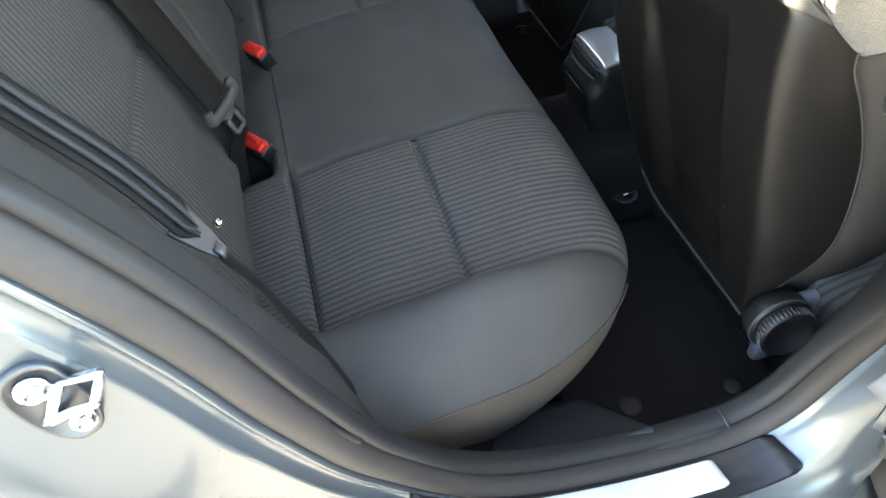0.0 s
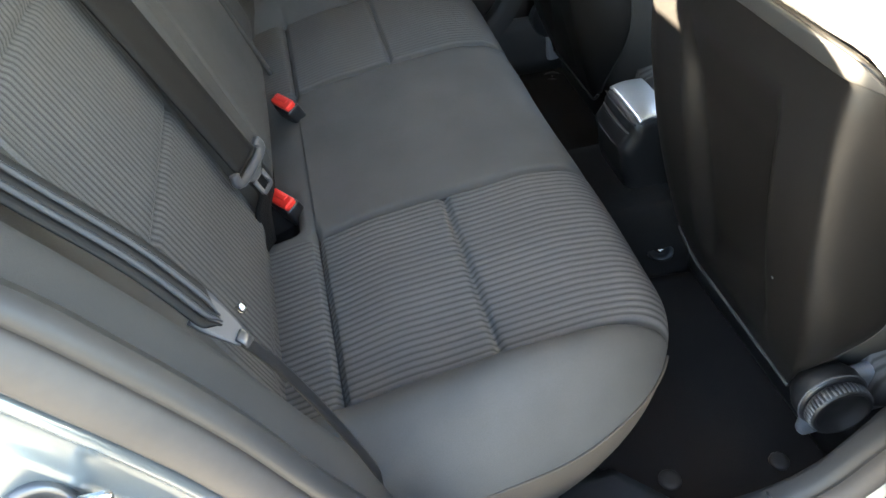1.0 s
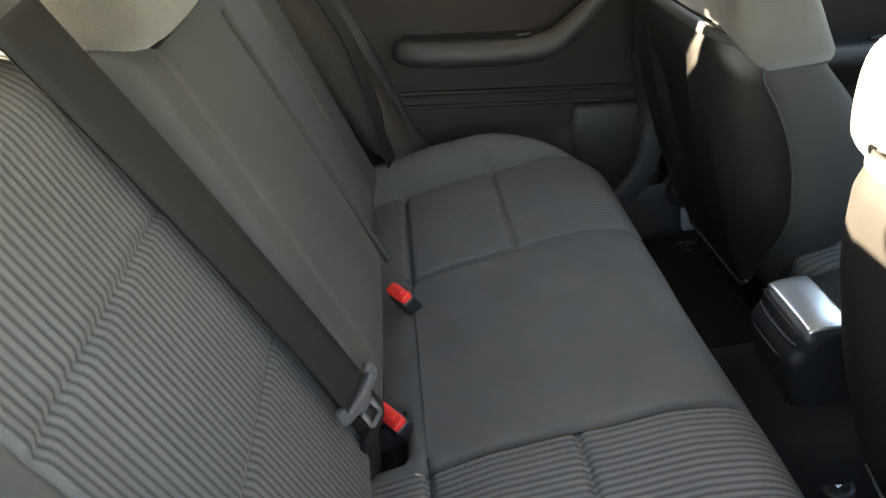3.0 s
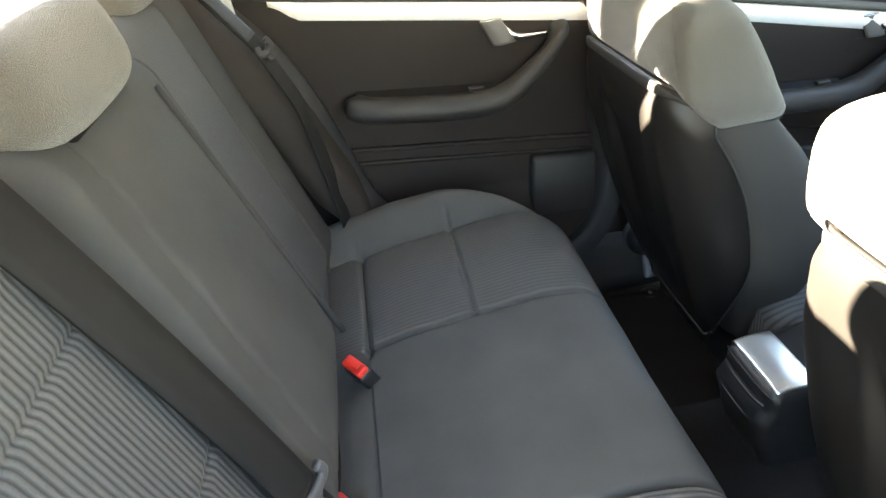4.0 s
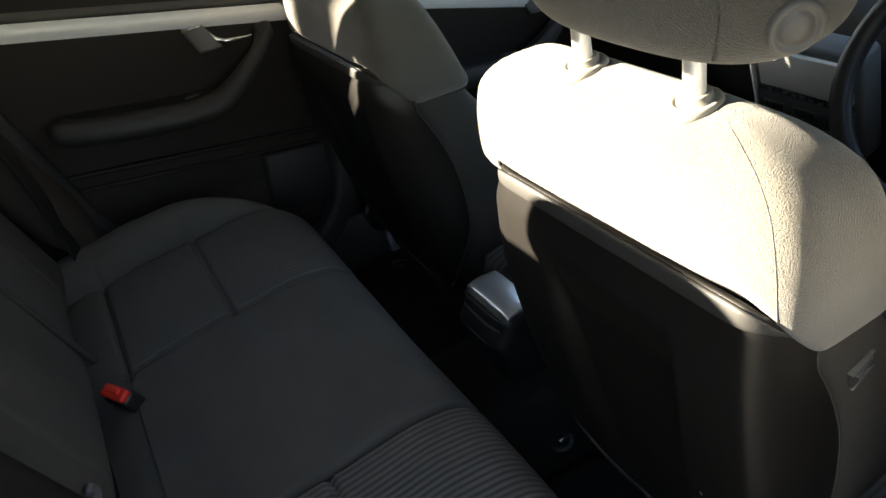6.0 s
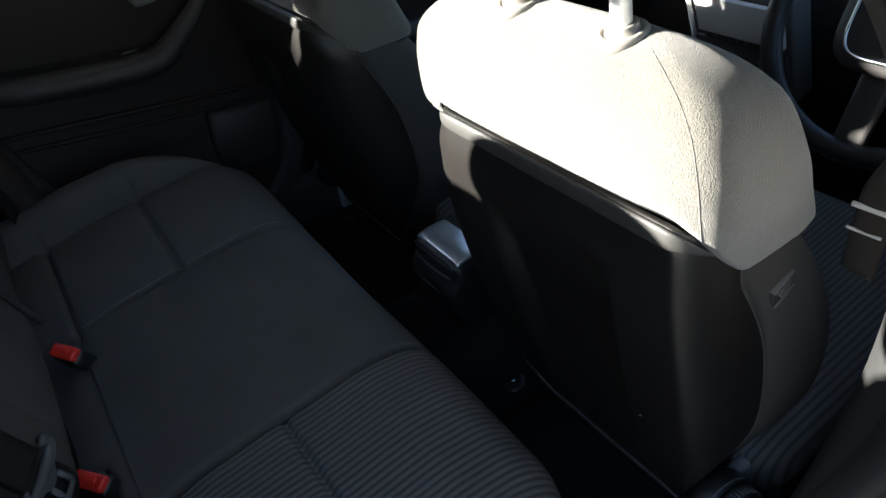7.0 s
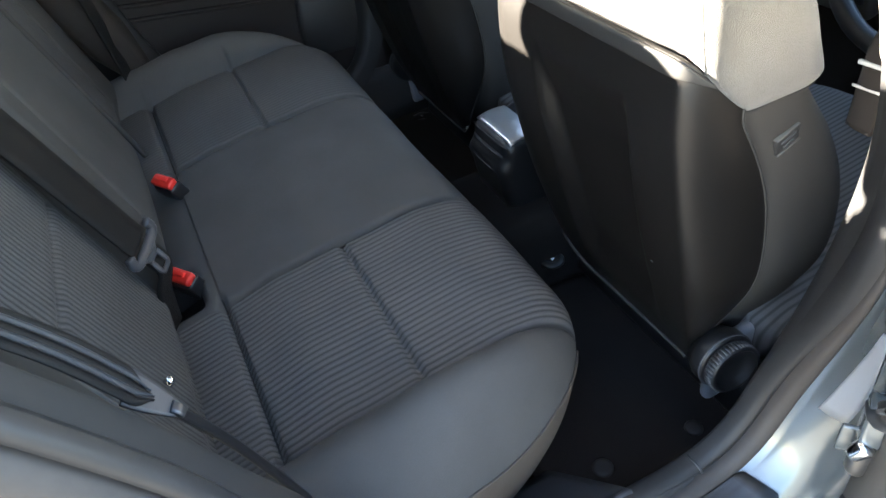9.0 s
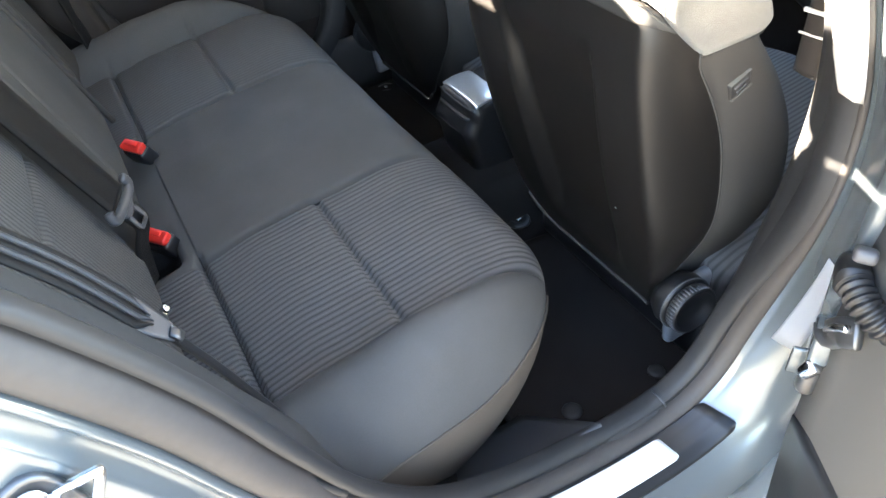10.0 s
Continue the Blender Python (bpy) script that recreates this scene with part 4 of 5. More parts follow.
part("ashtray_bar", sweep([Vector((0.6605 + 0.006 * abs(k) ** 4, CY + 0.052 * k, 0.5275)) for k in lin(-1, 1, 14)], oval(0.004, 0.0035, 10)), BLACK, con, "glossy black grip bar")
part("bright_line", sweep([Vector((0.6485 + 0.006 * abs(k) ** 4, CY + 0.054 * k, 0.500)) for k in lin(-1, 1, 14)], oval(0.0009, 0.0009, 8)), GREY_PLASTIC, con, "thin bright line")


# ---- front seats ----
def front_seat(cy, dx, dz, label, driver):
    """Backrest, overhanging shoulder pad, hard back shell with a rail along its top, headrest on two posts, cushion and recliner."""
    s = thing("front_seat", label, "car seat", (0.9 + dx, cy, 0.30), group="front seats")
    ko = -1 if cy < 0 else 1
    def P(x, y, z):
        return Vector((x + dx, cy + y, z + dz))
    W = [(0.42, 0.15), (0.50, 0.180), (0.60, 0.216), (0.72, 0.217), (0.80, 0.209), (0.88, 0.203), (0.95, 0.205), (1.00, 0.195), (1.025, 0.178), (1.042, 0.152), (1.050, 0.126), (1.053, 0.10)]
    XR = [(0.42, 0.725), (0.50, 0.700), (0.63, 0.670), (0.78, 0.635), (0.86, 0.612), (0.91, 0.594), (0.95, 0.588), (1.00, 0.590), (1.03, 0.597), (1.046, 0.608), (1.053, 0.625)]
    XFR = [(0.42, 0.80), (0.53, 0.88), (0.68, 0.885), (0.78, 0.84), (0.85, 0.785), (0.93, 0.742), (1.00, 0.702), (1.03, 0.680), (1.046, 0.660), (1.053, 0.645)]
    def ring(z, a, grow=0.0, p=3.4):
        w, r, f = curve_at(W, z) + grow, curve_at(XR, z) - grow, curve_at(XFR, z) + grow
        c, sn = math.cos(a), math.sin(a)
        g = lambda q: math.copysign(abs(q) ** (2 / p), q)
        x = (r + f) / 2 + (f - r) / 2 * g(c)
        y = w * g(sn)
        if c > 0:                                   # hollow between the side bolsters
            x -= 0.035 * (1 - (y / w) ** 2) * g(c) * step((1.03 - z) / 0.2)
        if y < 0:                                   # the backrests are fuller on the car's left
            y *= lean
        return P(x, y, z)
    lean = 0.945 if driver else 0.92
    def seam_z(a):
        return 0.854 + 0.072 * step((-math.cos(a) - 0.10) / 0.80)
    zs = lin(0.42, 0.93, 30)
    part("backrest", capped(lambda z, a: ring(min(z, seam_z(a) + 0.012), a), zs, turns(72)), SEAT_LOWER, s, "dark grey cloth backrest")
    # shoulder pad: a cushion of its own, rolled in at its lower edge
    us = [0, 0.012, 0.03, 0.06, 0.10, 0.15] + lin(0.2, 0.80, 14) + [0.85, 0.89, 0.92, 0.945, 0.965, 0.98, 0.992, 1.0]
    def pad_pt(u, a):
        lo = seam_z(a)
        z = lo + (1.053 - lo) * u
        roll = 0.016 * (1 - (1 - min(1.0, u / 0.13)) ** 2) - 0.007
        return ring(z, a, roll * step((1.056 - z) / 0.05) + 0.001 * noise.noise((u * 5, 3 * math.cos(a), 3 * math.sin(a))), 5.0)
    part("shoulder_pad", capped(pad_pt, us, turns(96)), FRONT_CLOTH, s, "grey beige cloth shoulder pad")
    for sg in (-1, 1):          # seam between the pad's back and its flank
        a = math.pi - sg * 0.96
        part("side_seam", sweep([pad_pt(u, a + 0.10 * sg * u) for u in lin(0.06, 0.97, 40)], oval(0.0005, 0.0005, 6)), FRONT_CLOTH, s, "fine sewn seam")
    part("cross_seam", sweep([pad_pt(0.02, a) for a in turns(90)], oval(0.0022, 0.0022, 6), closed=True), SEAM, s)
    # hard shell: flat back, flanks that sweep forward to a fine piping
    REAR = [(0.41, 0.700), (0.48, 0.670), (0.54, 0.650), (0.63, 0.624), (0.73, 0.600), (0.82, 0.584), (0.88, 0.580), (0.928, 0.585)]
    EDGE = [(0.41, 0.715), (0.46, 0.700), (0.52, 0.708), (0.56, 0.716), (0.62, 0.720), (0.72, 0.705), (0.79, 0.681), (0.86, 0.643), (0.90, 0.612), (0.928, 0.600)]
    HALF_P = [(0.41, 0.105), (0.48, 0.128), (0.56, 0.142), (0.70, 0.150), (0.82, 0.150), (0.928, 0.138)]
    HALF_E = [(0.41, 0.128), (0.46, 0.154), (0.52, 0.180), (0.60, 0.205), (0.72, 0.210), (0.82, 0.206), (0.90, 0.198), (0.928, 0.196)]
    def shell_pt(u, v, lift=0.0):
        b = 2 * v - 1
        a = abs(b)
        top = 0.928 - 0.036 * step((a - 0.62) / 0.38)
        z = 0.412 + 0.030 * step((a - 0.70) / 0.30) * (1 - u) + (top - 0.412) * u
        hp, he, r, e = curve_at(HALF_P, z), curve_at(HALF_E, z), curve_at(REAR, z), curve_at(EDGE, z)
        if b * ko < 0:                              # the inner flank is a little fuller low down
            he += 0.033 * step((0.90 - z) / 0.15) + 0.014 * step((0.76 - z) / 0.14) if driver else -0.012
        else:
            hp, he = hp + 0.016, he - 0.008
        if a < 0.62:
            y, x = hp * a / 0.62, r
        else:
            q = ((a - 0.62) / 0.38) ** 0.85 * math.pi / 2
            y, x = hp + (he - hp) * math.sin(q), r + (e - r) * (1 - math.cos(q)) ** 0.9
        # hollow for the knees between two soft creases, and rounded upper corners
        x += 0.020 * step((0.092 - y) / (0.012 + 0.020 * step((0.84 - z) / 0.2))) * step((0.880 - z) / 0.10) * step((z - 0.45) / 0.12)
        x += 0.030 * step((a - 0.62) / 0.30) * step((z - top + 0.055) / 0.055) ** 1.6
        return P(x - lift, math.copysign(y, b) + ko * 0.018 * (1 - a * a), z)
    shell_rows = lin(0, 0.86, 40) + lin(0.87, 1, 16)
    part("back_shell", sheet(shell_pt, shell_rows, lin(0, 1, 121)), SHELL, s, "matt black back panel with rounded flanks", thick=0.006)
    rail = [shell_pt(0.982, v, 0.0018) for v in lin(0.070, 0.930, 80)]
    part("shell_top_edge", sweep(rail, oval(0.0030, 0.0095, 12, 3), scale=lambda q: 0.12 + 0.88 * step(min(q, 1 - q) / 0.16)), RIM_PLASTIC, s, "smooth top rail of the back panel")
    for v in (0.0, 1.0):
        part("shell_piping", sweep([shell_pt(u, v, 0.001) for u in lin(0.03, 0.99, 50)], oval(0.0016, 0.0016, 8)), RIM_PLASTIC, s, "fine piping along the shell's edge")
    part("shell_bottom_edge", sweep([shell_pt(0.0, v, 0.002) for v in lin(0.05, 0.95, 40)], oval(0.0035, 0.0035, 8)), RIM_PLASTIC, s)
    if driver:
        part("shell_screw", lathe([(0.0022, 0), (0.0022, 0.001), (0.001, 0.0015)], facing(shell_pt(0.42, 0.30, 0.0005), (-0.95, 0, -0.3)), 10), GREY_PLASTIC, s)
    # headrest
    tilt = Matrix.Translation(P(0.612, ko * 0.040, 1.195)) @ pose(0, 0, 0, 0, -8, 0)
    HS = (0.118, 0.286, 0.192)
    def head(u, v, lift=0.0):
        f = lambda w, p: math.copysign(abs(w) ** (2 / p), w)
        cu, su, cv, sv = math.cos(u), math.sin(u), math.cos(v), math.sin(v)
        k = f(cu, 5.0)
        return tilt @ Vector(((HS[0] / 2 + lift) * k * f(cv, 2.7), (HS[1] / 2 + lift) * k * f(sv, 2.7), (HS[2] / 2 + lift) * f(su, 4.4)))
    ups = [-math.pi / 2 + 0.001 + (math.pi - 0.002) * i / 30 for i in range(31)]
    pad_ = part("headrest", capped(head, ups, turns(64)), FRONT_CLOTH, s, "grey beige cloth headrest")
    def rear_angle(y):
        """The turn at which the headrest's back lies y to the side of its middle."""
        return math.pi + math.asin(max(-1, min(1, abs(2 * y / HS[1]) ** (2.7 / 2)))) * (-1 if y > 0 else 1)
    for sg in (ko,):
        row = bmesh.new()
        v = rear_angle(sg * 0.098)
        for i in range(19):
            p = head(-0.75 + 1.5 * i / 18, v, -0.0004)
            block((0.0022, 0.0018, 0.0050), tuple(p), 0, bm=row)
        part("stitching", row, PIPING, pad_, "row of pale stitches")["kind"] = "stuff"
    if driver:
        v, u = rear_angle(ko * 0.135), -0.36
        n = (head(u + 0.05, v) - head(u - 0.05, v)).cross(head(u, v + 0.05) - head(u, v - 0.05)).normalized()
        if n.x > 0:
            n = -n
        bt = facing(head(u, v, -0.001), n)
        part("headrest_button", lathe([(0.021, -0.010), (0.021, 0.001), (0.0195, 0.003), (0.017, 0.003), (0.016, 0.0005), (0.013, 0.0005), (0.012, 0.003), (0.004, 0.004)], bt @ Matrix.Diagonal((0.74, 0.88, 1, 1)), 28), DASH_GREY, pad_, "round grey release button")
    for o in (-0.063, 0.063):
        y = o + ko * 0.014
        part("headrest_post", lathe([(0.0085, -0.03), (0.0085, 0.09)], facing(P(0.622, y, 1.050), (-0.10, 0, 1)), 16), SATIN, s, "satin chrome headrest post")
        part("post_collar", lathe([(0.0235, -0.012), (0.0235, -0.003), (0.022, -0.0005), (0.019, 0.0005), (0.0175, -0.001), (0.0155, -0.001), (0.0145, 0.005), (0.013, 0.006), (0.009, 0.006)], facing(P(0.622, y, 1.055), (-0.14, 0, 1)) @ Matrix.Diagonal((0.84, 0.97, 1, 1)), 28), COLLAR, s)
    # cushion
    def cush(u, v):
        c, sn = math.cos(v), math.sin(v)
        g = lambda q: math.copysign(abs(q) ** 0.6, q)
        x = 0.76 + 0.50 * u
        return P(x, 0.215 * g(c) * along([(0, 0.9), (0.1, 1), (0.9, 1), (1, 0.9)], u), 0.45 + 0.05 * u + 0.075 * g(sn) * along([(0, 0.9), (0.9, 1), (1, 0.6)], u))
    part("seat_cushion", capped(cush, lin(0, 1, 22), turns(40)), RIBBED, s, "grey corded cloth cushion")
    part("seat_frame", block((0.50, 0.42, 0.09), P(0.99, 0, 0.345), 0.02), BLACK, s)
    for o in (-0.19, 0.19):
        part("slide_rail", block((0.46, 0.035, 0.03), P(1.02, o, 0.302 - dz), 0.006), BLACK, s)
    # outer side cover with the recliner wheel
    part("side_cover", block((0.50, 0.020, 0.120), P(0.94, ko * 0.176, 0.440), 0.009, (0, -4, 0), 3), VALANCE, s, "pale grey plastic valance beside the cushion")
    kn = facing(P(0.700, ko * 0.200, 0.466), (-0.10, ko * 1.0, 0.10)) @ Matrix.Scale(0.80, 4)
    part("hinge_cover", lathe([(0.044, -0.045), (0.053, -0.026), (0.053, -0.008), (0.051, -0.002), (0.045, 0.0)], kn, 32), BLACK, s, "smooth dark cover behind the recliner wheel")
    part("cover_rim", sweep([kn @ Vector((0.0525 * math.cos(q), 0.0525 * math.sin(q), -0.005)) for q in turns(40)], oval(0.0012, 0.0012, 6), up=kn.to_3x3() @ Vector((0, 0, 1)), closed=True), GREY_PLASTIC, s)
    wheel = part("recliner_wheel", lathe([(0.044, 0.0), (0.047, 0.004), (0.047, 0.020), (0.044, 0.024), (0.040, 0.023), (0.038, 0.012), (0.012, 0.008), (0.004, 0.009)], kn, 40), BLACK, s, "black ribbed recliner wheel")
    gr = bmesh.new()
    for a in turns(44):
        m = kn @ pose(0, 0, 0, 0, 0, math.degrees(a)) @ pose(0.0470, 0, 0.012)
        b2 = block((0.0030, 0.0032, 0.017), (0, 0, 0), 0)
        bmesh.ops.transform(b2, matrix=m, verts=b2.verts)
        me = bpy.data.meshes.new("tmp")
        b2.to_mesh(me)
        b2.free()
        gr.from_mesh(me)
        bpy.data.meshes.remove(me)
    part("grip_ribs", gr, GREY_PLASTIC, wheel)
    if driver:
        tm = Matrix.Translation(P(0.716, ko * 0.1955, 0.808)) @ pose(0, 0, 0, 0, -16, 6)
        def tag_piece(name, size, at, mat, text=""):
            tg = block(size, at, min(size) * 0.3)
            bmesh.ops.transform(tg, matrix=tm, verts=tg.verts)
            return part(name, tg, mat, s, text)
        tag_piece("side_tag", (0.034, 0.006, 0.022), (0, 0, 0), TRIM_DARK, "dark cloth tag with worn lettering")
        for o, w in ((0.0105, 0.034), (-0.0105, 0.034)):
            tag_piece("tag_hem", (w, 0.0075, 0.0018), (0, -0.0005, o), PIPING)
        for i in range(2):
            tag_piece("tag_bar", (0.022 - 0.006 * i, 0.0075, 0.0028), (0, -0.0008, 0.003 - 0.007 * i), GREY_PLASTIC)
    return s


front_seat(-0.357, 0.0, 0.0, "driver's seat in grey beige cloth with a black plastic back", True)
front_seat(0.372, 0.036, -0.004, "passenger seat in grey beige cloth with a black plastic back", False)


# ---- doors ----
def door_left(name, x0, x1, label, front):
    """A closed door on the far side: lining, bright strip, armrest with pull, lever, lower ledge and pocket."""
    y = 0.690
    d = thing(name, label, "car door", ((x0 + x1) / 2, y + 0.05, 0.40), kind="structure")
    L = x1 - x0
    wl = lambda x: 1.040 - 0.170 * x - 0.06 * max(0, x - 0.95)      # lower edge of the bright strip
    def skin(x, k):
        top = wl(x) + 0.080
        z = 0.40 + (top - 0.40) * k
        yy = y + 0.018 * math.sin(math.pi * k) ** 2 - 0.02 * step((0.30 - k) / 0.1) + 0.006
        return Vector((x, yy, z))
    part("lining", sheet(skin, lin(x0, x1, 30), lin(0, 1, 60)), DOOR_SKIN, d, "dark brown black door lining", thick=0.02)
    xs = lin(max(x0, 0.055) if not front else x0 + 0.02, x1 - 0.02, 40)
    def strip(x, k):
        u = (x - xs[0]) / (xs[-1] - xs[0])
        h = 0.052 * (0.45 + 0.55 * step(u / 0.08)) if not front else 0.052
        z = wl(x) + 0.034 - h + h * k
        return Vector((x, y - 0.006 - 0.012 * math.sin(math.pi * k), z))
    part("trim_strip", sheet(strip, xs, lin(0, 1, 9)), ALU, d, "bright aluminium trim strip", thick=0.004)
    pad = lambda x, k: Vector((x, y - 0.022 + 0.035 * k, wl(x) + 0.034 + 0.053 * step(k)))
    part("window_sill", sheet(pad, lin(x0, x1, 20), lin(0, 1, 8)), LINING, d, "grey padded window sill", thick=0.01)
    # armrest: level rest that climbs at its front into a pull
    ax = 0.16 if not front else 0.88
    s = 1.0 if not front else 1.15
    dz = 0.0 if not front else -0.130
    rise = [(0.0, 0.835, 0.01), (0.045, 0.822, 0.035), (0.15, 0.808, 0.045), (0.25, 0.798, 0.045), (0.315, 0.803, 0.045), (0.365, 0.835, 0.045), (0.41, 0.872, 0.04), (0.438, 0.902, 0.025), (0.445, 0.915, 0.002)]
    rest = spline([(ax + u * s, y - d_, z + dz) for u, z, d_ in rise], 60)
    def thickness(t):
        return along([(0, 0.45), (0.07, 1.1), (0.5, 1.12), (0.64, 0.9), (0.8, 0.62), (1, 0.6)], t)
    part("armrest", sweep(rest, oval(0.034, 0.024, 20, 2.6), up=(0, 0.35, 1), scale=thickness), TRIM_DARK, d, "dark padded armrest with a pull handle")
    shelf = lambda x, k: Vector((x, y - 0.04 + 0.05 * k, 0.845 - 0.12 * (x - ax) + dz + 0.014 * step(k)))
    part("armrest_shelf", sheet(shelf, lin(ax + 0.02, ax + 0.31 * s, 16), lin(0, 1, 6)), BLACK, d, thick=0.03)
    part("window_switch", block((0.032, 0.014, 0.008), (ax + 0.262 * s, y - 0.028, 0.826 + dz), 0.003, (8, 0, 0)), TRIM_DARK, d)
    # lever in its recess
    lx = 0.50 if not front else 1.31
    lz = 0.920 if not front else 0.790
    part("lever_recess", block((0.150, 0.016, 0.066), (lx + 0.016, y + 0.002, lz + 0.004), 0.008), BLACK, d)
    grip = lambda u, v: Vector((lx - 0.053 + 0.022 * u + (0.038 + 0.006 * u) * v, y - 0.012 - 0.006 * math.sin(math.pi * v), lz + 0.030 - 0.050 * u))
    part("lever_grip", sheet(grip, lin(0, 1, 10), lin(0, 1, 8)), DASH_GREY, d, "grey satin root of the door lever", thick=0.006)
    part("lever_rim", sweep([grip(0.0, v) + Vector((0, -0.001, 0)) for v in lin(0, 1, 8)], oval(0.0026, 0.0026, 8)), CHROME, d)
    lev = [grip(0.0, 1.0), grip(0.45, 1.0), grip(0.70, 0.97) + Vector((0.008, -0.002, 0)), Vector((lx + 0.030, y - 0.020, lz - 0.010)), Vector((lx + 0.078, y - 0.020, lz - 0.012))]
    part("lever", sweep(spline(lev, 30), oval(0.0052, 0.005, 10, 3), up=(0, 1, 0), scale=lambda t: 0.55 + 0.45 * step(min(t / 0.3, (1 - t) / 0.25))), CHROME, d, "chrome door lever")
    # lower ledges and pocket
    z1 = lambda x: 0.733 - 0.127 * (x - 0.145) if not front else 0.615 - 0.127 * (x - 0.9)
    for o, w in ((0.0, 0.005), (-0.032, 0.005)):
        pts = [Vector((x, y + 0.004 + (0.0 if o else -0.004), z1(x) + o)) for x in lin(x0 + 0.02 + (0.05 if o else 0), x1 - 0.02, 24)]
        part("ledge", sweep(pts, oval(0.008, w, 8, 3)), DOOR_SKIN, d)
    px = 0.62 if not front else 1.2
    part("door_pocket", block((0.21, 0.035, 0.165), (px, y - 0.012, z1(px) - 0.115), 0.012, (0, 6, 0)), TRIM_DARK, d, "dark moulded pocket panel")
    # frame and glass above the sill
    gx = lin(x0, x1, 12)
    tilt = lambda x, k: Vector((x, y + 0.035 - 0.13 * k, wl(x) + 0.084 + (1.325 - wl(x) - 0.084) * k))
    pane = part("pane", sheet(tilt, gx, lin(0, 1, 6)), GLASS, d, "clear side window glass")
    pane.visible_shadow = False
    if not front:          # the dark door frame behind the glass
        bar = lambda u, k: tilt(-0.04 + (0.045 + 0.065 * (1 - step(k / 0.16))) * u, k) + Vector((0, -0.012, 0))
        part("window_bar", sheet(bar, lin(0, 1, 4), lin(0, 1, 26)), TRIM_DARK, d, "dark window frame bar", thick=0.02)
    return d


door_left("door_1", -0.02, 0.735, "closed rear door with dark lining and bright trim strip", False)
door_left("door_2", 0.79, 1.75, "closed front passenger door with dark lining and bright trim strip", True)

# driver's door, closed, right side
dd = thing("door_3", "closed driver's door with dark lining", "car door", (1.3, -0.74, 0.4), kind="structure")
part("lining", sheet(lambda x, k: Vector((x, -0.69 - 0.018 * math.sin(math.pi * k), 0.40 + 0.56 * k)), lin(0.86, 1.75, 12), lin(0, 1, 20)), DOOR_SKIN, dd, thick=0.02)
part("armrest", sweep(spline([(0.92, -0.66, 0.66), (1.0, -0.645, 0.665), (1.2, -0.64, 0.665), (1.35, -0.64, 0.70), (1.42, -0.665, 0.78)], 30), oval(0.035, 0.025, 14, 2.6)), TRIM_DARK, dd)
part("trim_strip", block((0.82, 0.01, 0.03), (1.3, -0.675, 0.93), 0.004), ALU, dd)
dp = part("pane", sheet(lambda x, k: Vector((x, -0.72 + 0.13 * k, 0.97 + 0.34 * k)), lin(0.86, 1.6, 8), lin(0, 1, 5)), GLASS, dd)
dp.visible_shadow = False

# open rear door on the near side
od = thing("door_4", "open rear door with grey lining and silver edge", "car door", (0.82, -0.82, 0.4), kind="structure")
OD = Matrix.Translation((0.650, -0.818, 0)) @ pose(0, 0, 0, 0, 0, 180 + 70)     # x runs along the open door, y away from its lining


def od_face(a, k, lift=0.0):
    bulge = 0.02 * math.sin(math.pi * k) + 0.012 * step((a - 0.02) / 0.1)
    return OD @ Vector((-0.035 + 0.99 * a, 0.012 - lift - bulge, 0.28 + 0.64 * k))


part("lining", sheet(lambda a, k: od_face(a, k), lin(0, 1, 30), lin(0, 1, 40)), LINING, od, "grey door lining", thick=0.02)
shell_ = block((1.02, 0.09, 0.68), (0, 0, 0), 0.02, seg=3)
bmesh.ops.transform(shell_, matrix=OD @ pose(0.53, 0.085, 0.62), verts=shell_.verts)
part("painted_shell", shell_, PAINT, od, "silver painted door shell")
part("lower_panel", sheet(lambda a, k: od_face(a, 0.36 * k + 0.01, 0.010), lin(0.0, 0.98, 20), lin(0, 1, 10)), BLACK, od, "dark lower door panel", thick=0.012)
part("speaker_ring", sweep([od_face(0.17 + 0.09 * math.cos(a), 0.18 + 0.15 * math.sin(a), 0.017) for a in turns(40)], oval(0.004, 0.003, 8), closed=True), BLACK, od)
part("armrest", sweep([od_face(a, 0.68, 0.035) for a in lin(0.25, 0.7, 20)], oval(0.03, 0.035, 14, 2.6)), TRIM_DARK, od)

# check strap, wiring boot and stickers on the front jamb
boot = thing("wiring_boot", "black ribbed rubber wiring boot between jamb and door", "wiring boot", (0.62, -0.79, 0.74))
bp = spline([(0.645, -0.768, 0.738), (0.630, -0.776, 0.746), (0.618, -0.786, 0.748)], 16)
part("smooth_end", sweep(bp, oval(0.015, 0.016, 18, 2.8), scale=lambda q: 0.9 + 0.12 * q), BLACK, boot, "smooth end of the boot at the jamb")
bp = spline([(0.618, -0.786, 0.748), (0.611, -0.799, 0.745), (0.607, -0.812, 0.740), (0.610, -0.826, 0.732), (0.622, -0.840, 0.724)], 96)
part("ribbed_sleeve", sweep(bp, oval(0.0145, 0.0145, 18), scale=lambda q: 0.98 + 0.10 * math.sin(q * 62) - 0.12 * q), BLACK, boot)
part("clip", block((0.016, 0.020, 0.014), (0.622, -0.785, 0.778), 0.005, (0, 20, 30), 3), GREY_PLASTIC, boot)
strap = thing("door_check_strap", "bare steel door check strap and hinge", "door hinge", (0.62, -0.785, 0.66))
part("strap_bar", sweep(spline([(0.650, -0.768, 0.652), (0.628, -0.782, 0.668), (0.614, -0.795, 0.692), (0.610, -0.812, 0.708)], 24), oval(0.015, 0.005, 12, 3), up=(-0.6, -0.3, 0.7)), STEEL, strap)
part("strap_slot", sweep(spline([(0.622, -0.779, 0.675), (0.610, -0.791, 0.698), (0.606, -0.803, 0.709)], 16), oval(0.004, 0.004, 10)), CHROME, strap)
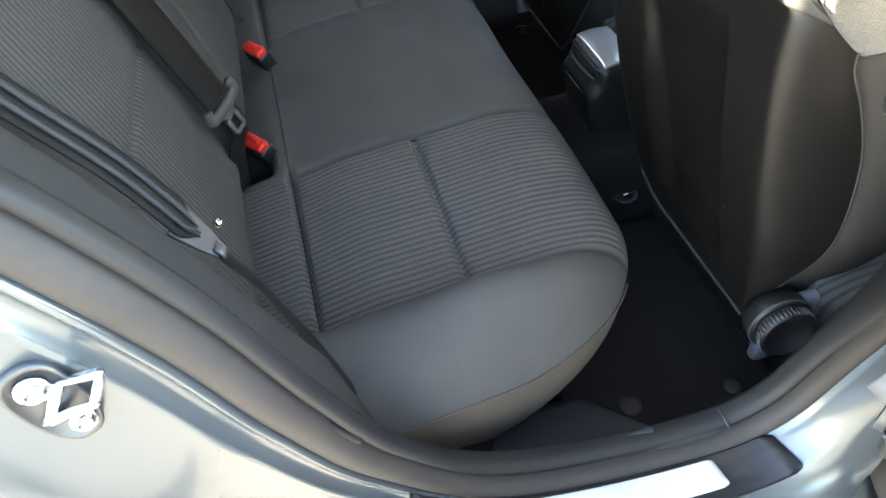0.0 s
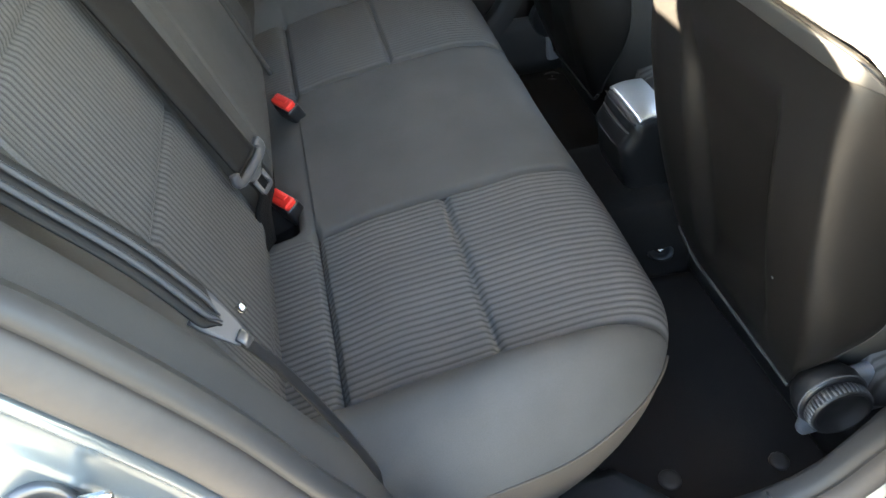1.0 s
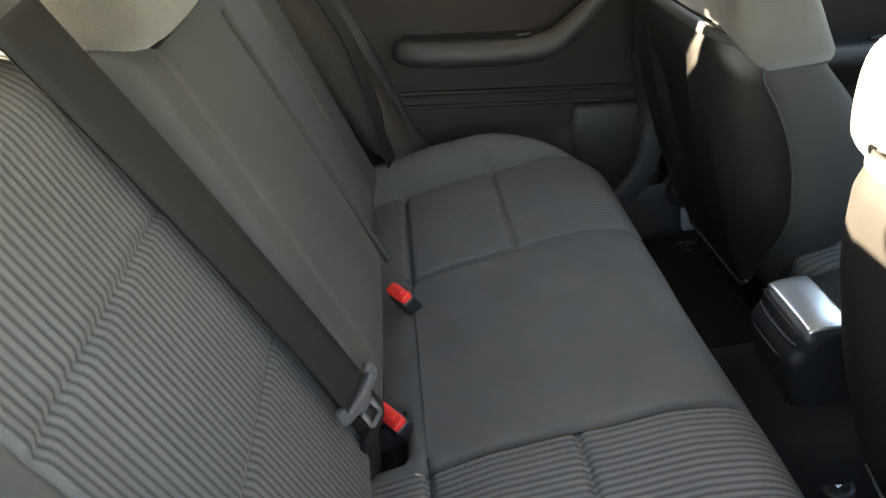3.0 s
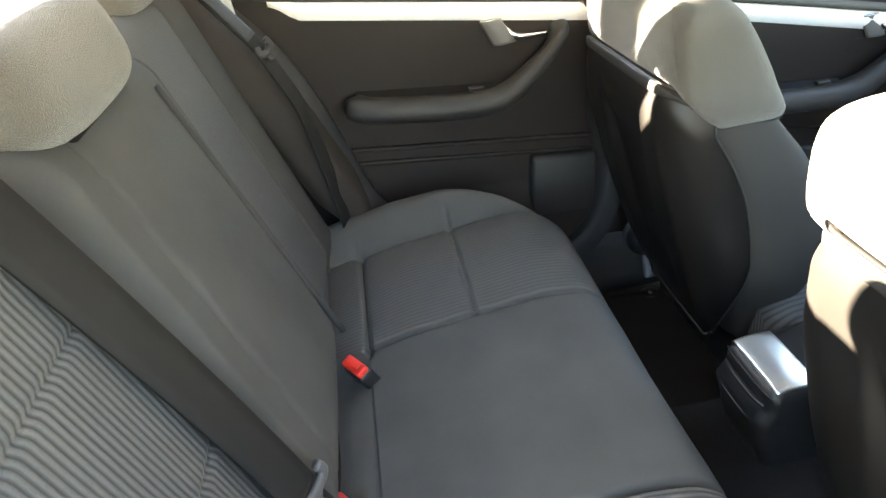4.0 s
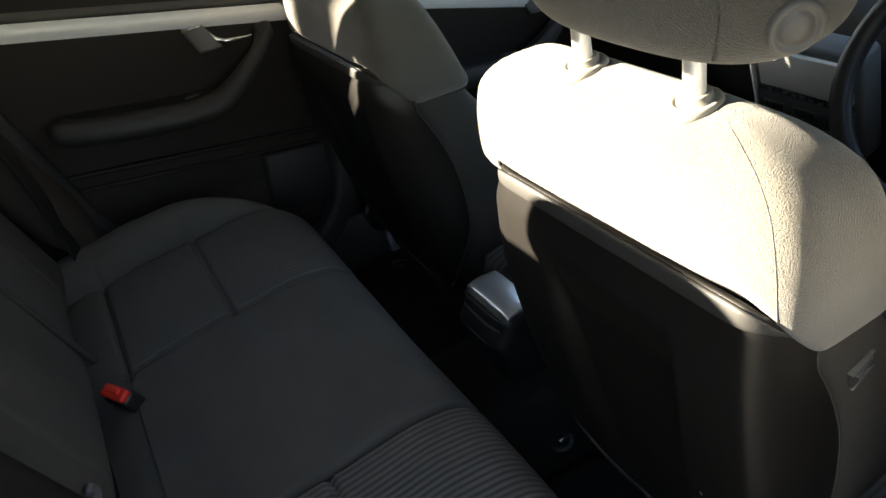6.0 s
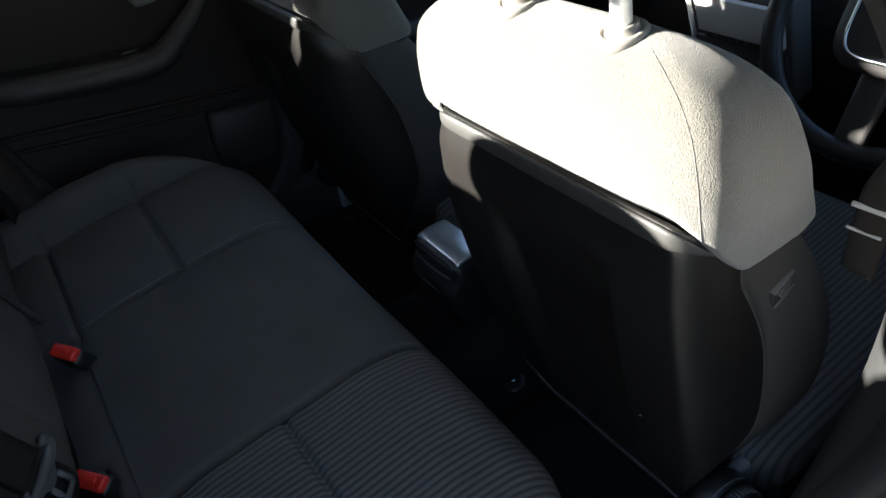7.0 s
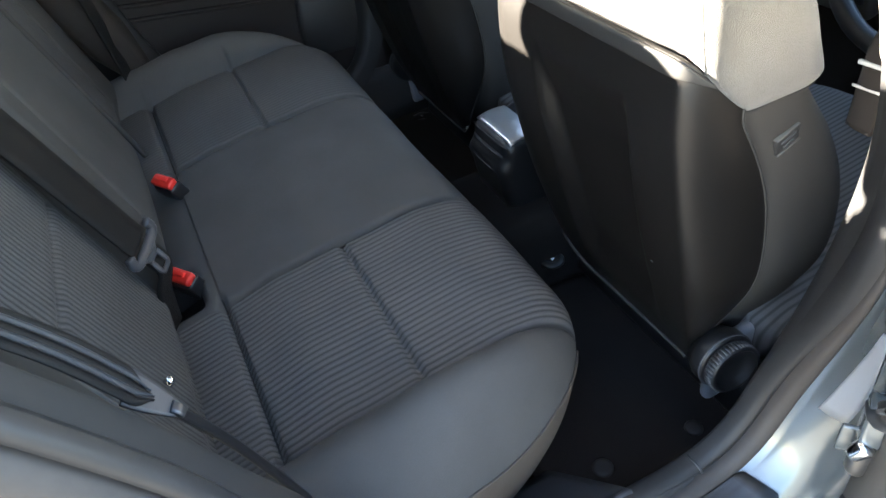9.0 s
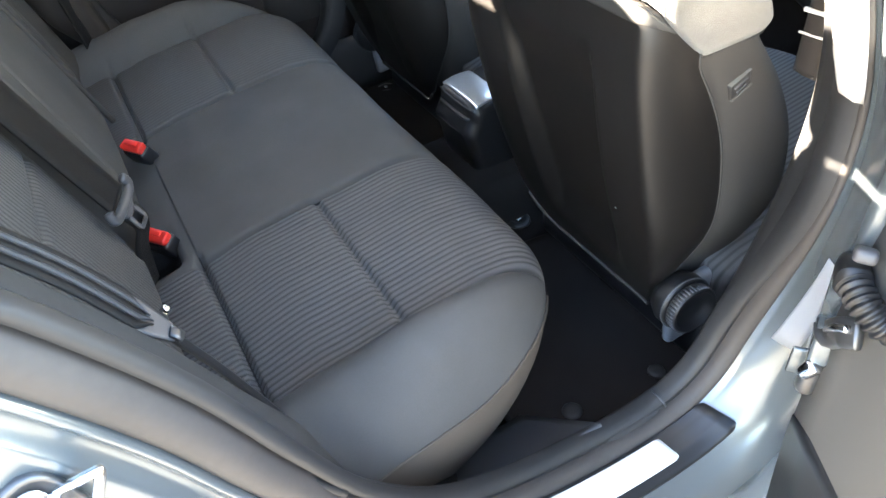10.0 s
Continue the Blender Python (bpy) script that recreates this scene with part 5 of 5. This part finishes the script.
part("bracket", block((0.030, 0.022, 0.050), (0.640, -0.772, 0.640), 0.005, (0, 10, 35)), PAINT, strap)
part("roller", lathe([(0.008, -0.012), (0.009, -0.008), (0.009, 0.008), (0.008, 0.012)], pose(0.624, -0.778, 0.612, 20, 0, 0), 14), CHROME, strap)
part("hinge_knuckle", lathe([(0.009, -0.020), (0.011, -0.015), (0.011, 0.015), (0.009, 0.020)], pose(0.634, -0.776, 0.588), 16), STEEL, strap)
part("hinge_leaf", block((0.006, 0.045, 0.040), (0.650, -0.766, 0.590), 0.002, (0, 0, 40)), PAINT, strap)

# ---- dashboard, steering wheel ----
dash = thing("dashboard", "dark dashboard with a grey centre stack", "dashboard", (1.6, 0, 0.6))
def dash_pt(y, k):
    prof = [(1.50, 0.60), (1.47, 0.70), (1.46, 0.78), (1.48, 0.84), (1.54, 0.875), (1.65, 0.885), (1.95, 0.87)]
    i = min(int(k * 6), 5)
    t = k * 6 - i
    x = prof[i][0] + (prof[i + 1][0] - prof[i][0]) * t
    z = prof[i][1] + (prof[i + 1][1] - prof[i][1]) * t
    z += 0.05 * bell(y + 0.385, 0.16) * step((k - 0.3) / 0.3)
    return Vector((x, y, z))
part("dash_top", sheet(dash_pt, lin(-0.69, 0.69, 50), lin(0, 1, 30)), TRIM_DARK, dash, thick=0.01)
SK = Matrix.Translation((1.40, -0.02, 0.70)) @ pose(0, 0, 0, 0, -20, 0)
def stack_block(name, size, at, material, label="", bevel=0.003):
    b3 = block(size, at, bevel)
    bmesh.ops.transform(b3, matrix=SK, verts=b3.verts)
    return part(name, b3, material, dash, label)
stack_block("middle_console", (0.06, 0.225, 0.24), (0.030, 0.0, -0.01), DASH_GREY, "grey centre stack", 0.012)
# near-white aluminium puts the sunlight into the radio panel's colour
stack_block("radio", (0.012, 0.19, 0.085), (-0.003, -0.004, 0.052), ALU, "radio panel painted bright to stand in for sunlight")
stack_block("vent_panel", (0.010, 0.205, 0.080), (-0.002, 0.0, -0.046), GREY_PLASTIC, "grey heater panel with dark keys")
for i in range(9):
    stack_block("radio_key", (0.008, 0.012, 0.007), (-0.007, -0.075 + 0.018 * i, 0.002), GREY_PLASTIC, bevel=0.0015)
for i in range(3):
    stack_block("heater_display", (0.008, 0.042, 0.020), (-0.006, -0.066 + 0.066 * i, -0.040), BLACK)
    stack_block("display_frame", (0.006, 0.050, 0.028), (-0.005, -0.066 + 0.066 * i, -0.040), DASH_GREY)
for i in range(6):
    stack_block("heater_key", (0.008, 0.020, 0.010), (-0.006, -0.080 + 0.032 * i, -0.070), TRIM_DARK, bevel=0.002)
stack_block("stack_edge", (0.012, 0.006, 0.20), (-0.004, 0.108, 0.0), ALU, "bright edge strip")
wheel = thing("steering_wheel", "black leather steering wheel with a silver framed hub", "steering wheel", (1.22, -0.385, 0.86))
WM = facing((1.22, -0.378, 0.862), (-0.90, 0, 0.42))
rim_pts = [WM @ Vector((0.178 * math.cos(a), 0.178 * math.sin(a), 0)) for a in turns(64)]
part("rim", sweep(rim_pts, oval(0.016, 0.016, 14), up=WM.to_3x3() @ Vector((0, 0, 1)), closed=True), BLACK, wheel)
hub = soft_box((0, 0, 0), (0.15, 0.14, 0.06), 3.4, 14)
bmesh.ops.transform(hub, matrix=WM @ pose(0, 0, 0.005), verts=hub.verts)
part("hub", hub, TRIM_DARK, wheel)
for a in (0, 180, -90):
    spk = block((0.10, 0.045, 0.018), (0.115, 0, -0.005), 0.006)
    bmesh.ops.transform(spk, matrix=WM @ pose(0, 0, 0, 0, 0, a + 90), verts=spk.verts)
    part("spoke", spk, GREY_PLASTIC if a == -90 else TRIM_DARK, wheel)
fr_pts = [WM @ Vector((0.050 * math.copysign(abs(math.cos(a)) ** 0.55, math.cos(a)), 0.052 * math.copysign(abs(math.sin(a)) ** 0.55, math.sin(a)), 0.036)) for a in turns(40)]
part("hub_frame", sweep(fr_pts, oval(0.003, 0.004, 8), up=WM.to_3x3() @ Vector((0, 0, 1)), closed=True), CHROME, wheel, "silver frame on the hub")
part("column", sweep([Vector((1.22, -0.385, 0.855)), Vector((1.5, -0.385, 0.72))], oval(0.05, 0.045, 16)), BLACK, wheel)

# ---- shelf, roof, windows ----
shelf = part("trim_rear_shelf", sheet(lambda x, y: (x, y, 1.0 + 0.02 * step((-0.2 - x) / 0.4)), lin(-0.80, -0.13, 8), lin(-0.68, 0.68, 12)), TRIM_DARK, thick=0.02)
tagged(shelf, "dark cloth parcel shelf behind the rear seat", "parcel shelf", kind="structure")


def roof_pt(x, y):
    return Vector((x, y, 1.385 - 0.06 * (y / 0.62) ** 2 - 0.05 * ((x - 0.55) / 1.0) ** 2))


roof = part("ceiling", sheet(roof_pt, lin(-0.03, 1.20, 24), lin(-0.60, 0.60, 20)), HEADLINER, thick=0.03)
tagged(roof, "pale grey cloth headliner under the car roof", "headliner", kind="structure")
for name, a, b, lab in (("window_1", ((-0.04, 1.37), (-0.95, 1.02)), 0, "rear window glass"), ("window_2", ((1.22, 1.34), (2.0, 0.90)), 0, "windscreen glass")):
    (xa, za), (xb, zb) = a
    w = part(name, sheet(lambda k, y: Vector((xa + (xb - xa) * k, y * (1 + 0.15 * k), za + (zb - za) * k - 0.05 * (y / 0.55) ** 2 * (1 - k))), lin(0, 1, 6), lin(-0.56, 0.56, 10)), GLASS)
    w.visible_shadow = False
    tagged(w, "clear " + lab + " of the car", "window", kind="structure")
for sgn in (-1, 1):
    cp = part("trim_rear_pillar", sheet(lambda k, v: Vector(((0.0 if sgn > 0 else -0.09) - 0.30 * v - 0.42 * (1 - k) * v, sgn * (0.665 - 0.09 * k - (0.10 * step((k - 0.88) / 0.22) if sgn > 0 else 0)), 0.94 + 0.40 * k)), lin(0, 1.12 if sgn > 0 else 1.0, 14), lin(0, 1, 6)), HEADLINER, thick=0.03)
    tagged(cp, "pale grey rear roof pillar trim", "pillar trim", kind="structure")
    bp_ = part("trim_door_pillar", sheet(lambda z, x: Vector((x, sgn * along([(0.30, 0.655), (0.7, 0.675), (1.0, 0.67), (1.33, 0.575)], z), z)), lin(0.30, 1.34, 16), lin(0.735 if sgn > 0 else 0.715, 0.87 if sgn > 0 else 0.80, 5)), DOOR_SKIN, thick=0.02)
    tagged(bp_, "dark trim of the middle door pillar", "pillar trim", kind="structure")
    sl = part("trim_sill", sheet(lambda x, k: Vector((x, sgn * (0.655 - 0.03 * k), 0.43 - 0.14 * k)), lin(0.30, 1.7, 12), lin(0, 1, 5)), TRIM_DARK, thick=0.012)
    tagged(sl, "dark plastic sill trim beside the carpet", "sill trim", kind="structure")
bulk = part("trim_bulkhead", sheet(lambda y, z: Vector((2.0, y, z)), lin(-0.7, 0.7, 4), lin(0.2, 0.9, 4)), BLACK, thick=0.02)
tagged(bulk, "dark front bulkhead behind the dashboard", "bulkhead", kind="structure")
for sgn in (-1, 1):
    kick = part("trim_kick_panel", sheet(lambda x, z: Vector((x, sgn * 0.70, z)), lin(1.74, 2.0, 3), lin(0.2, 0.93, 6)), TRIM_DARK, thick=0.02)
    tagged(kick, "dark side trim beside the dashboard", "kick panel", kind="structure")
boot_wall = part("trim_boot_wall", sheet(lambda y, z: Vector((-0.16, y, z)), lin(-0.70, 0.70, 4), lin(0.2, 0.98, 4)), BLACK, thick=0.02)
tagged(boot_wall, "dark wall behind the rear seat", "boot wall", kind="structure")

for sgn in (-1, 1):
    quarter = part("trim_rear_quarter", sheet(lambda x, z: Vector((x, sgn * (0.735 + 0.03 * math.sin(math.pi * (z - 0.3) / 0.7)), z)), lin(-0.85, 0.02 if sgn > 0 else -0.10, 8), lin(0.30, 1.0, 8)), PAINT, thick=0.012)
    tagged(quarter, "silver painted rear quarter panel of the car", "car body", kind="structure")

# unseen post added beside the car, on the sun's side, to shade the passenger seat
post = thing("shade_post", "unseen plain grey post added beside the car to cast shade", "post", (-3.260, 2.729, 0.0))
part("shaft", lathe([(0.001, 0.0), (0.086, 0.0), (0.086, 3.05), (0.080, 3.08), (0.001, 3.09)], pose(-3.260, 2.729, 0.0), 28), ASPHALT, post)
